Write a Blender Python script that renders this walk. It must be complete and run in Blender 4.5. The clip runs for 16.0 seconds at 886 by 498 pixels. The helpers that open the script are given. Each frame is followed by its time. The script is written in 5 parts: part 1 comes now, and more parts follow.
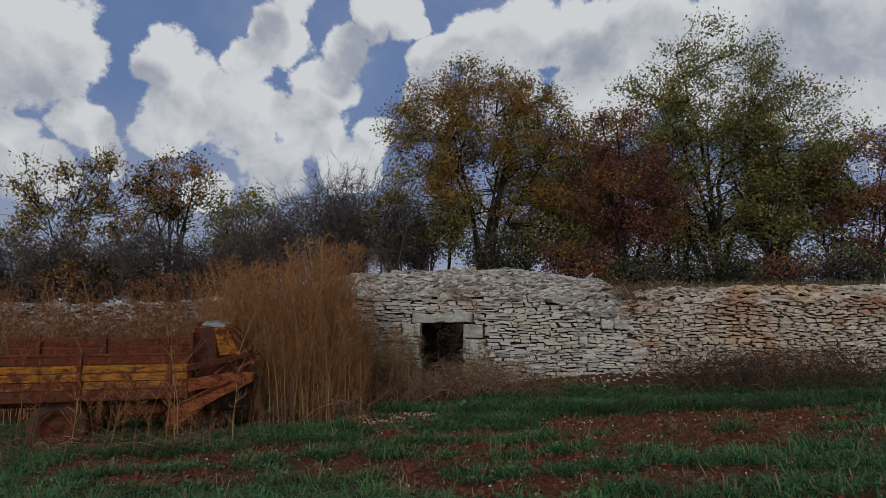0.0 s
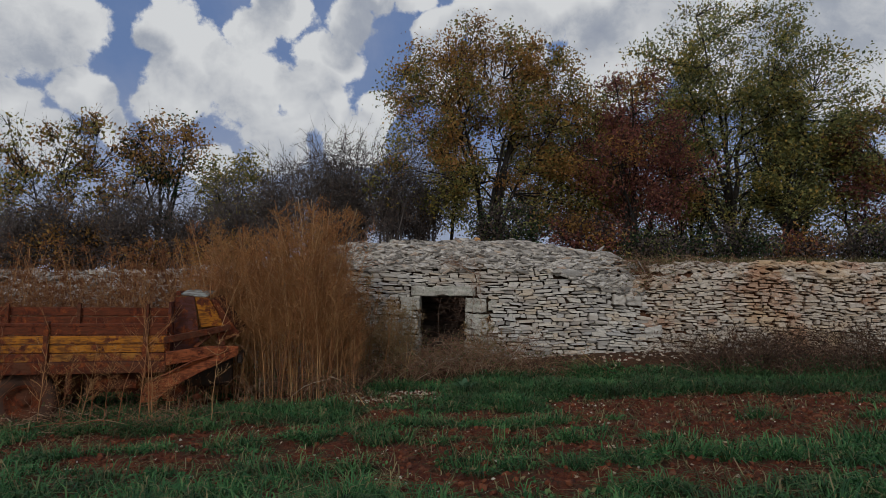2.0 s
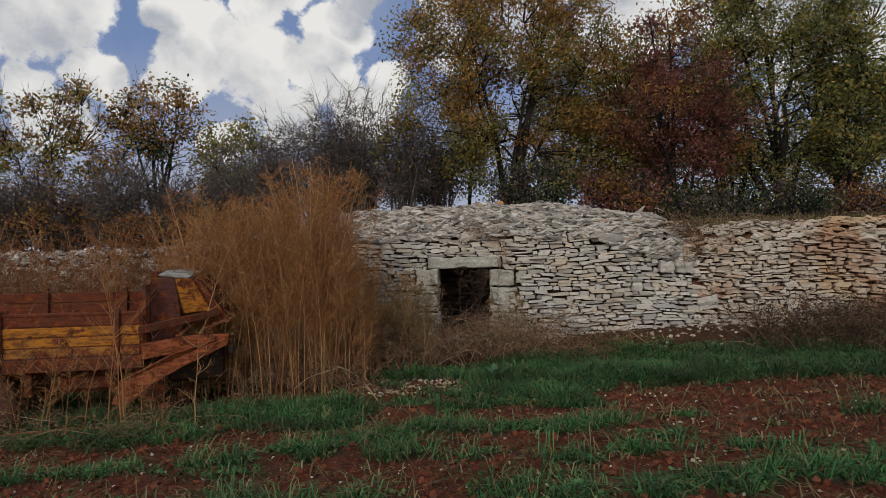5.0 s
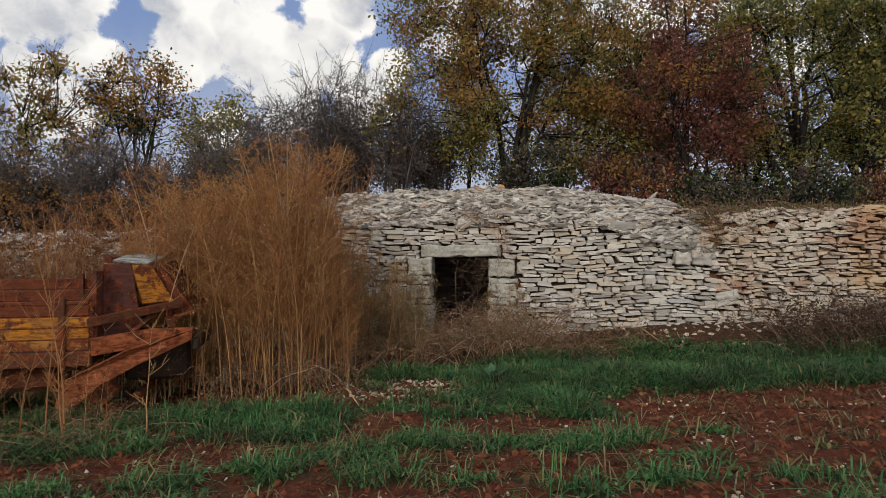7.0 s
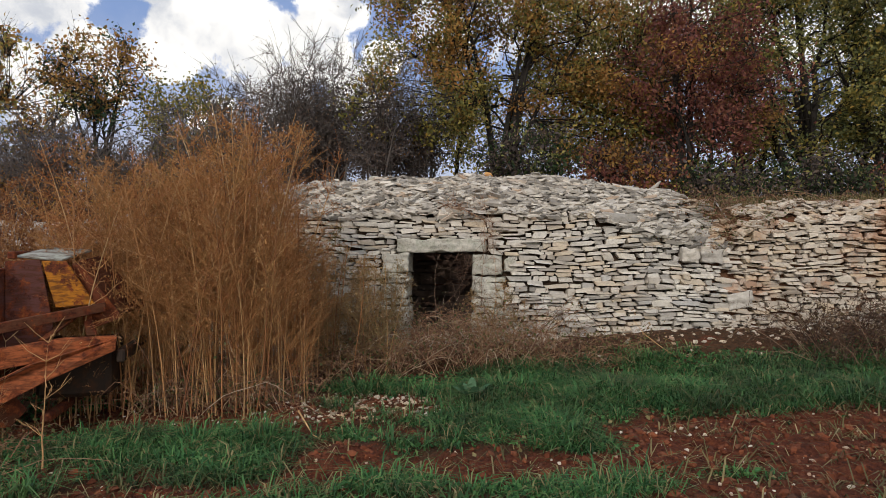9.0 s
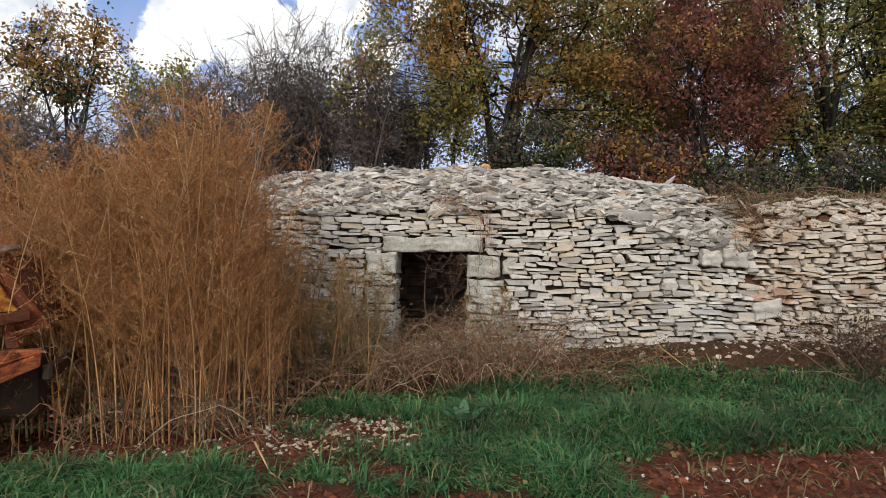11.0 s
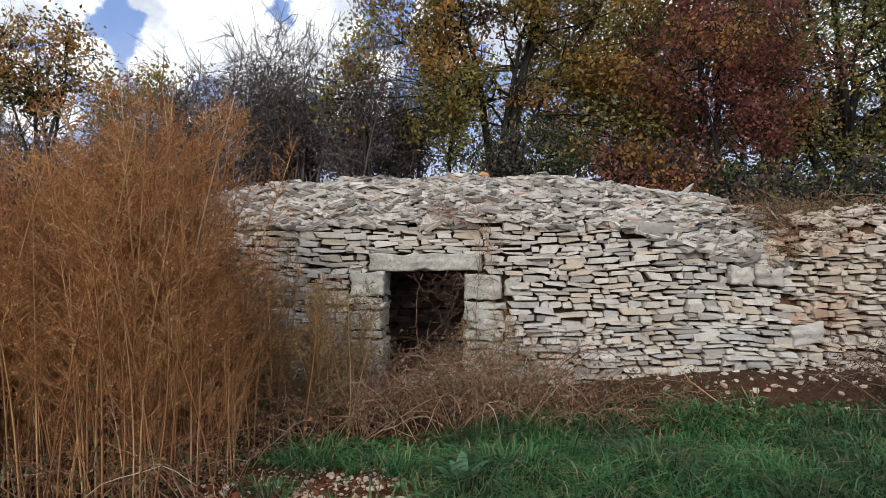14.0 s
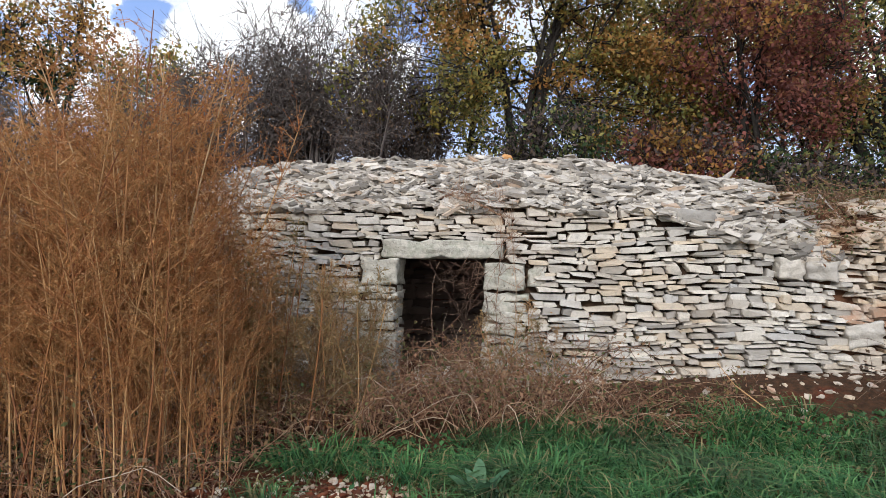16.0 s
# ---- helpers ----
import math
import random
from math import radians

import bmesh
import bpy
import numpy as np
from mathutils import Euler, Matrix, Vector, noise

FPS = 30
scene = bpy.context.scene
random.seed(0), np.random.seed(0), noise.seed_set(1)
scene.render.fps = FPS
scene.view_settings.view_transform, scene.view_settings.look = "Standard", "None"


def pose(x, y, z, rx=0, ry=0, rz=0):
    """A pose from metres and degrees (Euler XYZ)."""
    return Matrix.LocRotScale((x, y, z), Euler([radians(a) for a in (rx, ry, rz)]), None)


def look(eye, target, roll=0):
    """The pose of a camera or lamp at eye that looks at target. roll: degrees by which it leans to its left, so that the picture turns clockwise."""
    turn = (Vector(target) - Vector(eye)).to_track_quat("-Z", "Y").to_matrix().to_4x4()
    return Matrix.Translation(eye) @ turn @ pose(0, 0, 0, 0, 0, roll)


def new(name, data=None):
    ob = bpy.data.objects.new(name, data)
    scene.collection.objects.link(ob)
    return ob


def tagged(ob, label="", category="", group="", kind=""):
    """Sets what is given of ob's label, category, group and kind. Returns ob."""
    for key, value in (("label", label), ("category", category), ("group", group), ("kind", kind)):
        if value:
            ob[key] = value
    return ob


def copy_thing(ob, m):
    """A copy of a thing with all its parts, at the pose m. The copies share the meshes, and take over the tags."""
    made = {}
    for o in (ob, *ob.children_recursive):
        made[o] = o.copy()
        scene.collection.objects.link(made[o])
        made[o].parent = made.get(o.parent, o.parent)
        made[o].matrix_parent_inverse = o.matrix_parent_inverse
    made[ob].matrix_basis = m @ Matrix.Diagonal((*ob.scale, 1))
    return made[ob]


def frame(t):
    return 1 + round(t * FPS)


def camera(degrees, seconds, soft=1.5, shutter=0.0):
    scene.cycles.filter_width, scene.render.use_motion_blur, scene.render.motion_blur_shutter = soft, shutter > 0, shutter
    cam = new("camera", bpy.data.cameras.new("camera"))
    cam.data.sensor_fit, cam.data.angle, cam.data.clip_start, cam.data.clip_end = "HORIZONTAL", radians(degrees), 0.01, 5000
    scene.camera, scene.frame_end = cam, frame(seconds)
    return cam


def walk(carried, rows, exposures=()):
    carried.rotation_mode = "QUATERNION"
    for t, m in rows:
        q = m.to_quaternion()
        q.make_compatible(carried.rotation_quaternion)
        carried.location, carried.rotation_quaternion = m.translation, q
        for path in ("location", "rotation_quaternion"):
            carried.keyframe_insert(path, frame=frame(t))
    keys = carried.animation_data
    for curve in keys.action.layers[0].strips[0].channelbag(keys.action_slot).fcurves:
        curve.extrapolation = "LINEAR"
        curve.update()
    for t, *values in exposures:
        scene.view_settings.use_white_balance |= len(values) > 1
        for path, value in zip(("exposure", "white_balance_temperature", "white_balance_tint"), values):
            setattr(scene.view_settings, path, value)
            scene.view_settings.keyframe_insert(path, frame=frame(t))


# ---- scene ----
cam = camera(74.1, 16.0, soft=0.6)
METRES, EYE, TILT, LEAN, TURN = 6.0, 1.5, 6.6, 0.0, 0.0
ROWS = [
    (0.0, 0.0, 0.0, 0.0, 0.0, 0.0, 0.0),
    (0.5, -0.0035, 0.0222, -0.0029, -0.64, -0.38, -0.0),
    (1.0, -0.0054, 0.0569, -0.0126, -0.73, -0.92, -0.11),
    (1.5, 0.0039, 0.0945, -0.0178, -0.06, -1.71, -0.64),
    (2.0, 0.0039, 0.1212, -0.0218, 0.31, -2.37, -0.81),
    (2.5, -0.002, 0.1586, -0.0263, 0.43, -2.87, -0.76),
    (3.0, -0.0014, 0.1865, -0.0278, 0.47, -3.37, -0.73),
    (3.5, 0.0023, 0.2333, -0.0327, 1.11, -3.63, -0.5),
    (4.0, 0.0063, 0.2676, -0.0376, 1.71, -4.15, -0.31),
    (4.5, -0.0056, 0.3059, -0.0424, 1.75, -4.77, 0.47),
    (5.0, -0.0102, 0.3357, -0.043, 1.67, -5.24, 1.0),
    (7.5, 0.0074, 0.5103, -0.0656, 1.74, -6.52, 0.15),
    (8.0, 0.0259, 0.5545, -0.0674, 1.7, -6.7, 0.07),
    (8.5, 0.032, 0.5845, -0.0697, 1.4, -6.81, 0.1),
    (9.0, 0.0248, 0.6244, -0.0744, 1.07, -7.02, -0.04),
    (11.5, 0.0358, 0.7786, -0.0839, 0.84, -7.34, -0.8),
    (12.0, 0.0343, 0.7953, -0.0796, 0.46, -6.66, -0.84),
    (12.5, 0.043, 0.8197, -0.0809, 0.24, -6.07, -0.84),
    (13.0, 0.056, 0.8443, -0.0849, 0.43, -5.95, -0.73),
    (13.5, 0.0553, 0.8621, -0.0906, 0.56, -5.99, -0.45),
    (14.0, 0.0385, 0.8896, -0.0936, 0.61, -6.04, -0.19),
    (14.5, 0.03, 0.9037, -0.0923, 0.61, -6.13, -0.19),
    (15.0, 0.0259, 0.9196, -0.0964, 0.84, -6.24, -0.34),
    (15.5, 0.0298, 0.9432, -0.1047, 1.69, -6.44, -0.5),
    (16.0, 0.0376, 0.9629, -0.112, 2.49, -6.76, -0.87),
]
walk(cam, [(t, pose(0, 0, EYE, TILT, LEAN, TURN) @ pose(METRES * x, METRES * y, METRES * z, 90 + pitch, roll, yaw)) for t, x, y, z, yaw, pitch, roll in ROWS],
     exposures=[(0.0, -1.04, 6090, 10), (3.5, -0.89, 6290, 10), (5.0, -0.69, 6490, 10), (8.0, -0.24, 6640, 10), (9.2, -0.09, 6580, 10), (11.3, 0.14, 6330, 10),
                (12.5, -0.15, 6130, 10), (13.1, -0.21, 6130, 10), (14.0, 0.05, 6130, 10), (15.0, 0.07, 6080, 10), (16.0, 0.39, 6130, 10)])

# ---- world and light ----
F0 = 784 / math.tan(radians(74.1 / 2))
up0 = pose(0, 0, 0, TILT, LEAN, TURN)


def toward(px, py):
    """A direction of the sky, from a place in the opening view."""
    return (up0 @ Vector(((px - 784) / F0, 1, (441 - py) / F0))).normalized()


class Nodes:
    """Short hand for node trees."""

    def __init__(self, tree):
        self.tree = tree
        tree.nodes.clear()

    def add(self, kind, **settings):
        n = self.tree.nodes.new(kind)
        for key, value in settings.items():
            if key == "op":
                n.operation = value
            elif key == "dims":
                n.noise_dimensions = value
            elif key == "sky":
                n.sky_type = value
            elif key == "dtype":
                n.data_type = value
            elif key == "blend":
                n.blend_type = value
            elif key == "attr":
                n.attribute_name = value
        return n

    def link(self, a, b):
        self.tree.links.new(a, b)

    def put(self, socket, value):
        if isinstance(value, bpy.types.NodeSocket):
            self.link(value, socket)
        else:
            socket.default_value = value

    def math(self, op, a, b=0.0, clamp=False):
        n = self.add("ShaderNodeMath", op=op)
        n.use_clamp = clamp
        self.put(n.inputs[0], a)
        self.put(n.inputs[1], b)
        return n.outputs[0]

    def vec(self, op, a, b):
        n = self.add("ShaderNodeVectorMath", op=op)
        self.put(n.inputs[0], a)
        self.put(n.inputs[1], b)
        return n.outputs["Value"] if op in ("DISTANCE", "DOT_PRODUCT") else n.outputs["Vector"]

    def scale(self, a, k):
        n = self.add("ShaderNodeVectorMath", op="SCALE")
        self.put(n.inputs[0], a)
        self.put(n.inputs["Scale"], k)
        return n.outputs["Vector"]

    def noise(self, vector, scale, detail=4.0, rough=0.55):
        n = self.add("ShaderNodeTexNoise")
        self.link(vector, n.inputs["Vector"])
        n.inputs["Scale"].default_value = scale
        n.inputs["Detail"].default_value = detail
        n.inputs["Roughness"].default_value = rough
        return n

    def span(self, value, a, b, lo=0.0, hi=1.0, smooth=True):
        n = self.add("ShaderNodeMapRange")
        n.interpolation_type = "SMOOTHSTEP" if smooth else "LINEAR"
        self.put(n.inputs["Value"], value)
        for key, v in (("From Min", a), ("From Max", b), ("To Min", lo), ("To Max", hi)):
            n.inputs[key].default_value = v
        return n.outputs["Result"]

    def mix(self, f, a, b, blend="MIX"):
        n = self.add("ShaderNodeMix", dtype="RGBA", blend=blend)
        self.put(n.inputs[0], f)
        self.put(n.inputs[6], a if isinstance(a, bpy.types.NodeSocket) else (*a, 1))
        self.put(n.inputs[7], b if isinstance(b, bpy.types.NodeSocket) else (*b, 1))
        return n.outputs[2]

    def ramp(self, value, stops):
        n = self.add("ShaderNodeValToRGB")
        self.put(n.inputs[0], value)
        e = n.color_ramp.elements
        while len(e) < len(stops):
            e.new(0.5)
        for el, (p, c) in zip(e, stops):
            el.position, el.color = p, (*c, 1)
        return n.outputs[0]


SUN_EL, SUN_ROT = radians(30), radians(200)
world = bpy.data.worlds.new("world")
scene.world = world
world.use_nodes = True
N = Nodes(world.node_tree)
tc = N.add("ShaderNodeTexCoord").outputs["Generated"]
sky = N.add("ShaderNodeTexSky", sky="NISHITA")
sky.sun_disc, sky.sun_elevation, sky.sun_rotation = False, SUN_EL, SUN_ROT
sky.air_density, sky.dust_density = 1.0, 1.5
SKY = 0.115
# cumulus and banks of cloud: centre in the opening view, radius
CUMULUS = [(290, 105, 66), (330, 175, 95), (295, 225, 58), (440, 110, 55), (495, 60, 62), (520, 5, 45), (565, 150, 66), (545, 235, 90), (440, 205, 95),
           (480, 300, 78), (600, 300, 60), (660, 240, 52), (640, 300, 50), (610, 75, 50), (655, 30, 52), (715, 30, 52), (745, 45, 30)]
BANKS = [(45, 70, 120), (140, 215, 60), (25, 240, 45), (60, 300, 70), (200, 270, 34), (775, 120, 66), (760, 185, 62), (850, 85, 75), (940, 60, 78), (1045, 70, 95),
         (1160, 70, 115), (1310, 95, 165), (1490, 110, 165), (900, 160, 100), (1070, 160, 125), (360, 340, 50), (560, -190, 120), (120, -260, 150), (1000, -330, 170)]
warp = N.vec("SUBTRACT", N.noise(tc, 7.0, 3, 0.5).outputs["Color"], (0.5, 0.5, 0.5))
warped = N.vec("ADD", tc, N.scale(warp, 0.07))
billow = N.math("MULTIPLY", N.math("SUBTRACT", N.noise(tc, 17.0, 9, 0.62).outputs["Fac"], 0.5), 1.25)


def banks(at):
    total = None
    for px, py, r in CUMULUS + BANKS:
        v = N.span(N.vec("DISTANCE", at, toward(px, py)), r / F0 * 1.02, r / F0 * 0.1, smooth=False)
        total = v if total is None else N.math("MAXIMUM", total, v)
    return total


cover = N.math("ADD", banks(warped), billow)
above = banks(N.vec("ADD", warped, (0.028, 0.0, 0.045)))
# elsewhere the sky is broken cloud too
far = N.span(N.vec("DOT_PRODUCT", tc, Vector((0, 1, 0.2)).normalized()), 0.75, 0.5)
broad = N.span(N.noise(tc, 2.2, 6, 0.6).outputs["Fac"], 0.42, 0.58)
dens = N.math("MAXIMUM", N.span(cover, 0.20, 0.38), N.math("MULTIPLY", far, broad))
lump = N.noise(N.vec("ADD", warped, (0.0, 0.0, 0.03)), 6.5, 9, 0.60).outputs["Fac"]
shade = N.math("ADD", N.math("MULTIPLY", N.span(above, 0.0, 0.45), 0.30), N.math("MULTIPLY", N.math("SUBTRACT", lump, 0.5), 1.5))
white = N.ramp(shade, [(0.10, (1.58, 1.56, 1.51)), (0.26, (1.27, 1.27, 1.27)), (0.42, (0.87, 0.91, 0.99)), (0.60, (0.67, 0.72, 0.85))])
haze = N.mix(0.78, N.scale(sky.outputs[0], SKY), (0.35, 0.52, 0.96))
veil = N.math("MULTIPLY", N.span(N.noise(tc, 3.0, 7, 0.65).outputs["Fac"], 0.40, 0.70), 0.55)
haze = N.mix(veil, haze, (0.60, 0.70, 0.98))
low = N.add("ShaderNodeSeparateXYZ")
N.link(tc, low.inputs[0])
haze = N.mix(N.span(low.outputs[2], 0.34, 0.10, 0.0, 0.75), haze, (0.78, 0.84, 1.0))
col = N.mix(dens, haze, white)
bg = N.add("ShaderNodeBackground")
N.link(col, bg.inputs["Color"])
bg.inputs["Strength"].default_value = 0.82
N.link(bg.outputs[0], N.add("ShaderNodeOutputWorld").inputs[0])

sun = new("sun", bpy.data.lights.new("sun", "SUN"))
sun.data.energy, sun.data.angle, sun.data.color = 1.8, radians(14), (1.0, 0.94, 0.85)
sun.matrix_world = look((0, 0, 0), -(Vector((math.sin(SUN_ROT) * math.cos(SUN_EL), math.cos(SUN_ROT) * math.cos(SUN_EL), math.sin(SUN_EL)))))


# ---- materials ----
def material(name, build, rough=0.9, bump=None, translucent=0.0, metal=0.0):
    """build(N, p) gives the colour socket; bump: (scale, strength, distance)."""
    m = bpy.data.materials.new(name)
    m.use_nodes = True
    n = Nodes(m.node_tree)
    p = n.add("ShaderNodeNewGeometry").outputs["Position"]
    c = build(n, p)
    b = n.add("ShaderNodeBsdfPrincipled")
    n.put(b.inputs["Base Color"], c if isinstance(c, bpy.types.NodeSocket) else (*c, 1))
    b.inputs["Roughness"].default_value = rough
    b.inputs["Metallic"].default_value = metal
    b.inputs["Specular IOR Level"].default_value = 0.25
    if bump:
        k = n.add("ShaderNodeBump")
        k.inputs["Strength"].default_value, k.inputs["Distance"].default_value = bump[1], bump[2]
        n.link(n.noise(p, bump[0], 6, 0.65).outputs["Fac"], k.inputs["Height"])
        n.link(k.outputs[0], b.inputs["Normal"])
    out = n.add("ShaderNodeOutputMaterial")
    if translucent:
        t = n.add("ShaderNodeBsdfTranslucent")
        n.put(t.inputs[0], c if isinstance(c, bpy.types.NodeSocket) else (*c, 1))
        mx = n.add("ShaderNodeMixShader")
        mx.inputs[0].default_value = translucent
        n.link(b.outputs[0], mx.inputs[1])
        n.link(t.outputs[0], mx.inputs[2])
        n.link(mx.outputs[0], out.inputs[0])
    else:
        n.link(b.outputs[0], out.inputs[0])
    return m


def island(n):
    return n.add("ShaderNodeNewGeometry").outputs["Random Per Island"]


def each(n):
    return n.add("ShaderNodeObjectInfo").outputs["Random"]


def stone_colour(pick, ochre=0.0):
    def build(n, p):
        base = n.ramp(pick(n), [(0.0, (0.28, 0.26, 0.235)), (0.25, (0.53, 0.49, 0.435)), (0.5, (0.72, 0.665, 0.575)), (0.7, (0.61, 0.58, 0.53)),
                                (0.85, (0.62, 0.51, 0.375)), (1.0, (0.46, 0.455, 0.445))])
        warm = n.span(n.noise(p, 0.8, 3).outputs["Fac"], 0.47, 0.66, ochre * 0.4, 0.22 + ochre * 1.1)
        c = n.mix(warm, base, (0.56, 0.38, 0.21))
        if ochre:
            dirt = n.span(n.noise(n.vec("ADD", p, (4.0, 1.0, 2.0)), 1.3, 6, 0.7).outputs["Fac"], 0.50, 0.62)
            c = n.mix(n.math("MULTIPLY", dirt, 0.7), c, (0.42, 0.20, 0.10))
        grain = n.span(n.noise(p, 55, 5, 0.75).outputs["Fac"], 0.35, 0.75)
        c = n.mix(n.math("MULTIPLY", grain, 0.35), c, (0.30, 0.27, 0.22))
        stain = n.span(n.noise(p, 9, 7, 0.75).outputs["Fac"], 0.5, 0.68)
        c = n.mix(n.math("MULTIPLY", stain, 0.42), c, (0.19, 0.175, 0.15))
        lichen = n.span(n.noise(p, 5, 5, 0.7).outputs["Fac"], 0.56, 0.72)
        return n.mix(n.math("MULTIPLY", lichen, 0.32), c, (0.27, 0.275, 0.225))
    return build


def block_colour(n, p):
    base = n.ramp(n.noise(p, 16, 8, 0.75).outputs["Fac"], [(0.3, (0.24, 0.225, 0.19)), (0.48, (0.48, 0.455, 0.39)), (0.7, (0.64, 0.595, 0.505))])
    lichen = n.span(n.noise(p, 7, 6, 0.7).outputs["Fac"], 0.5, 0.62)
    base = n.mix(n.math("MULTIPLY", lichen, 0.5), base, (0.27, 0.285, 0.215))
    spots = n.span(n.noise(p, 45, 4, 0.6).outputs["Fac"], 0.6, 0.68)
    return n.mix(n.math("MULTIPLY", spots, 0.6), base, (0.10, 0.10, 0.085))


def roof_colour(pick):
    def build(n, p):
        base = n.ramp(pick(n), [(0.0, (0.15, 0.135, 0.115)), (0.3, (0.35, 0.315, 0.27)), (0.7, (0.53, 0.485, 0.42)), (0.90, (0.64, 0.585, 0.51)), (1.0, (0.42, 0.29, 0.19))])
        stain = n.span(n.noise(p, 11, 6, 0.7).outputs["Fac"], 0.47, 0.7)
        return n.mix(n.math("MULTIPLY", stain, 0.55), base, (0.17, 0.16, 0.15))
    return build


def blend_colour(pick, stops, scale=1.2, dark=(0.05, 0.04, 0.03), amount=0.5):
    def build(n, p):
        c = n.ramp(pick(n), stops)
        f = n.span(n.noise(p, scale, 4).outputs["Fac"], 0.42, 0.7)
        return n.mix(n.math("MULTIPLY", f, amount), c, dark)
    return build


def ground_colour(n, p):
    soil = n.ramp(n.noise(p, 13, 10, 0.78).outputs["Fac"], [(0.34, (0.05, 0.013, 0.007)), (0.5, (0.135, 0.034, 0.014)), (0.66, (0.24, 0.075, 0.03))])
    fine = n.span(n.noise(p, 45, 5, 0.7).outputs["Fac"], 0.55, 0.72)
    soil = n.mix(n.math("MULTIPLY", fine, 0.5), soil, (0.28, 0.12, 0.06))
    green = n.ramp(n.noise(p, 18, 6, 0.7).outputs["Fac"], [(0.3, (0.040, 0.022, 0.011)), (0.5, (0.085, 0.042, 0.019)), (0.68, (0.15, 0.060, 0.028))])
    a = n.add("ShaderNodeAttribute", attr="cover")
    f = n.span(n.math("ADD", a.outputs["Fac"], n.math("MULTIPLY", n.math("SUBTRACT", n.noise(p, 6, 6, 0.7).outputs["Fac"], 0.5), 1.2)), 0.35, 0.7)
    return n.mix(f, soil, green)


M_GROUND = material("soil_and_grass", ground_colour, 0.95, (26, 1.0, 0.09))
M_CLOD = material("red_clods", blend_colour(island, [(0, (0.065, 0.018, 0.009)), (0.6, (0.15, 0.042, 0.018)), (1, (0.21, 0.068, 0.03))], 9), 0.95, (60, 0.6, 0.01))
M_STONE = material("limestone_pieces", stone_colour(each), 0.9, (38, 1.0, 0.014))
M_STONE_J = material("limestone_joined", stone_colour(island), 0.9, (38, 1.0, 0.014))
M_OCHRE = material("ochre_limestone_pieces", stone_colour(each, 0.62), 0.9, (38, 1.0, 0.014))
M_OCHRE_J = material("ochre_limestone_joined", stone_colour(island, 0.62), 0.9, (38, 1.0, 0.014))
M_SLAB = material("weathered_grey_slab", roof_colour(each), 0.92, (35, 0.5, 0.01))
M_SLAB_J = material("weathered_grey_slabs", roof_colour(island), 0.92, (35, 0.5, 0.01))
M_BLOCK = material("grey_lichen_limestone", block_colour, 0.92, (26, 1.0, 0.02))
# Inner stones: the chamber's shade is painted in as a darker stone colour.
M_INNER_SHADE = material("earth_coated_stone", blend_colour(each, [(0, (0.07, 0.05, 0.04)), (1, (0.15, 0.11, 0.085))], 5), 0.95, (30, 0.8, 0.015))
# Earth core, its brown deepened to paint shade into the gaps between stones.
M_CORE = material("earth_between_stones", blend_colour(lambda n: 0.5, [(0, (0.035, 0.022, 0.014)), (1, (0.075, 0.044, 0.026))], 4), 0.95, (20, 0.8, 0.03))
M_EARTH = material("red_earth_behind_stones", blend_colour(lambda n: 0.5, [(0, (0.13, 0.055, 0.03)), (1, (0.20, 0.095, 0.05))], 5, (0.08, 0.05, 0.03)), 0.95, (22, 1.0, 0.04))
M_GRASS = material("grass_blades", blend_colour(island, [(0, (0.022, 0.075, 0.028)), (0.5, (0.065, 0.185, 0.058)), (0.84, (0.13, 0.27, 0.085)), (0.92, (0.24, 0.20, 0.09)), (1, (0.34, 0.27, 0.13))], 1.5), 0.7, None, 0.25)
M_DRY = material("dry_stalks", blend_colour(each, [(0, (0.21, 0.08, 0.036)), (0.5, (0.42, 0.20, 0.08)), (0.85, (0.54, 0.33, 0.15)), (1, (0.66, 0.49, 0.28))], 2, (0.12, 0.06, 0.03)), 0.8)
def dry_colour(n, p):
    """Leaf by leaf and plant by plant: red-brown, russet, tan and olive."""
    plant = n.ramp(each(n), [(0, (0.37, 0.115, 0.042)), (0.35, (0.46, 0.19, 0.065)), (0.65, (0.47, 0.26, 0.095)), (1, (0.34, 0.25, 0.095))])
    leaf = n.ramp(island(n), [(0, (0.09, 0.033, 0.016)), (0.5, (0.38, 0.16, 0.058)), (0.85, (0.60, 0.31, 0.12)), (1, (0.78, 0.54, 0.29))])
    return n.mix(0.62, plant, leaf)


M_RUSSET = material("russet_foliage", dry_colour, 0.85, None, 0.3)
M_BARK = material("bark", blend_colour(lambda n: 0.5, [(0, (0.02, 0.017, 0.014)), (1, (0.045, 0.038, 0.032))], 6, (0.012, 0.01, 0.008)), 0.95, (25, 0.8, 0.02))
M_GREYTWIG = material("grey_twigs", blend_colour(island, [(0, (0.09, 0.075, 0.068)), (1, (0.24, 0.21, 0.19))], 3), 0.9)
M_TWIG = material("bramble_stems", blend_colour(island, [(0, (0.13, 0.06, 0.038)), (0.5, (0.28, 0.145, 0.085)), (0.85, (0.44, 0.28, 0.17)), (1, (0.60, 0.50, 0.38))], 3), 0.85)


def leaf_material(name, stops, dark=(0.02, 0.02, 0.01)):
    return material(name, blend_colour(island, stops, 0.9, dark, 0.35), 0.6, None, 0.45)


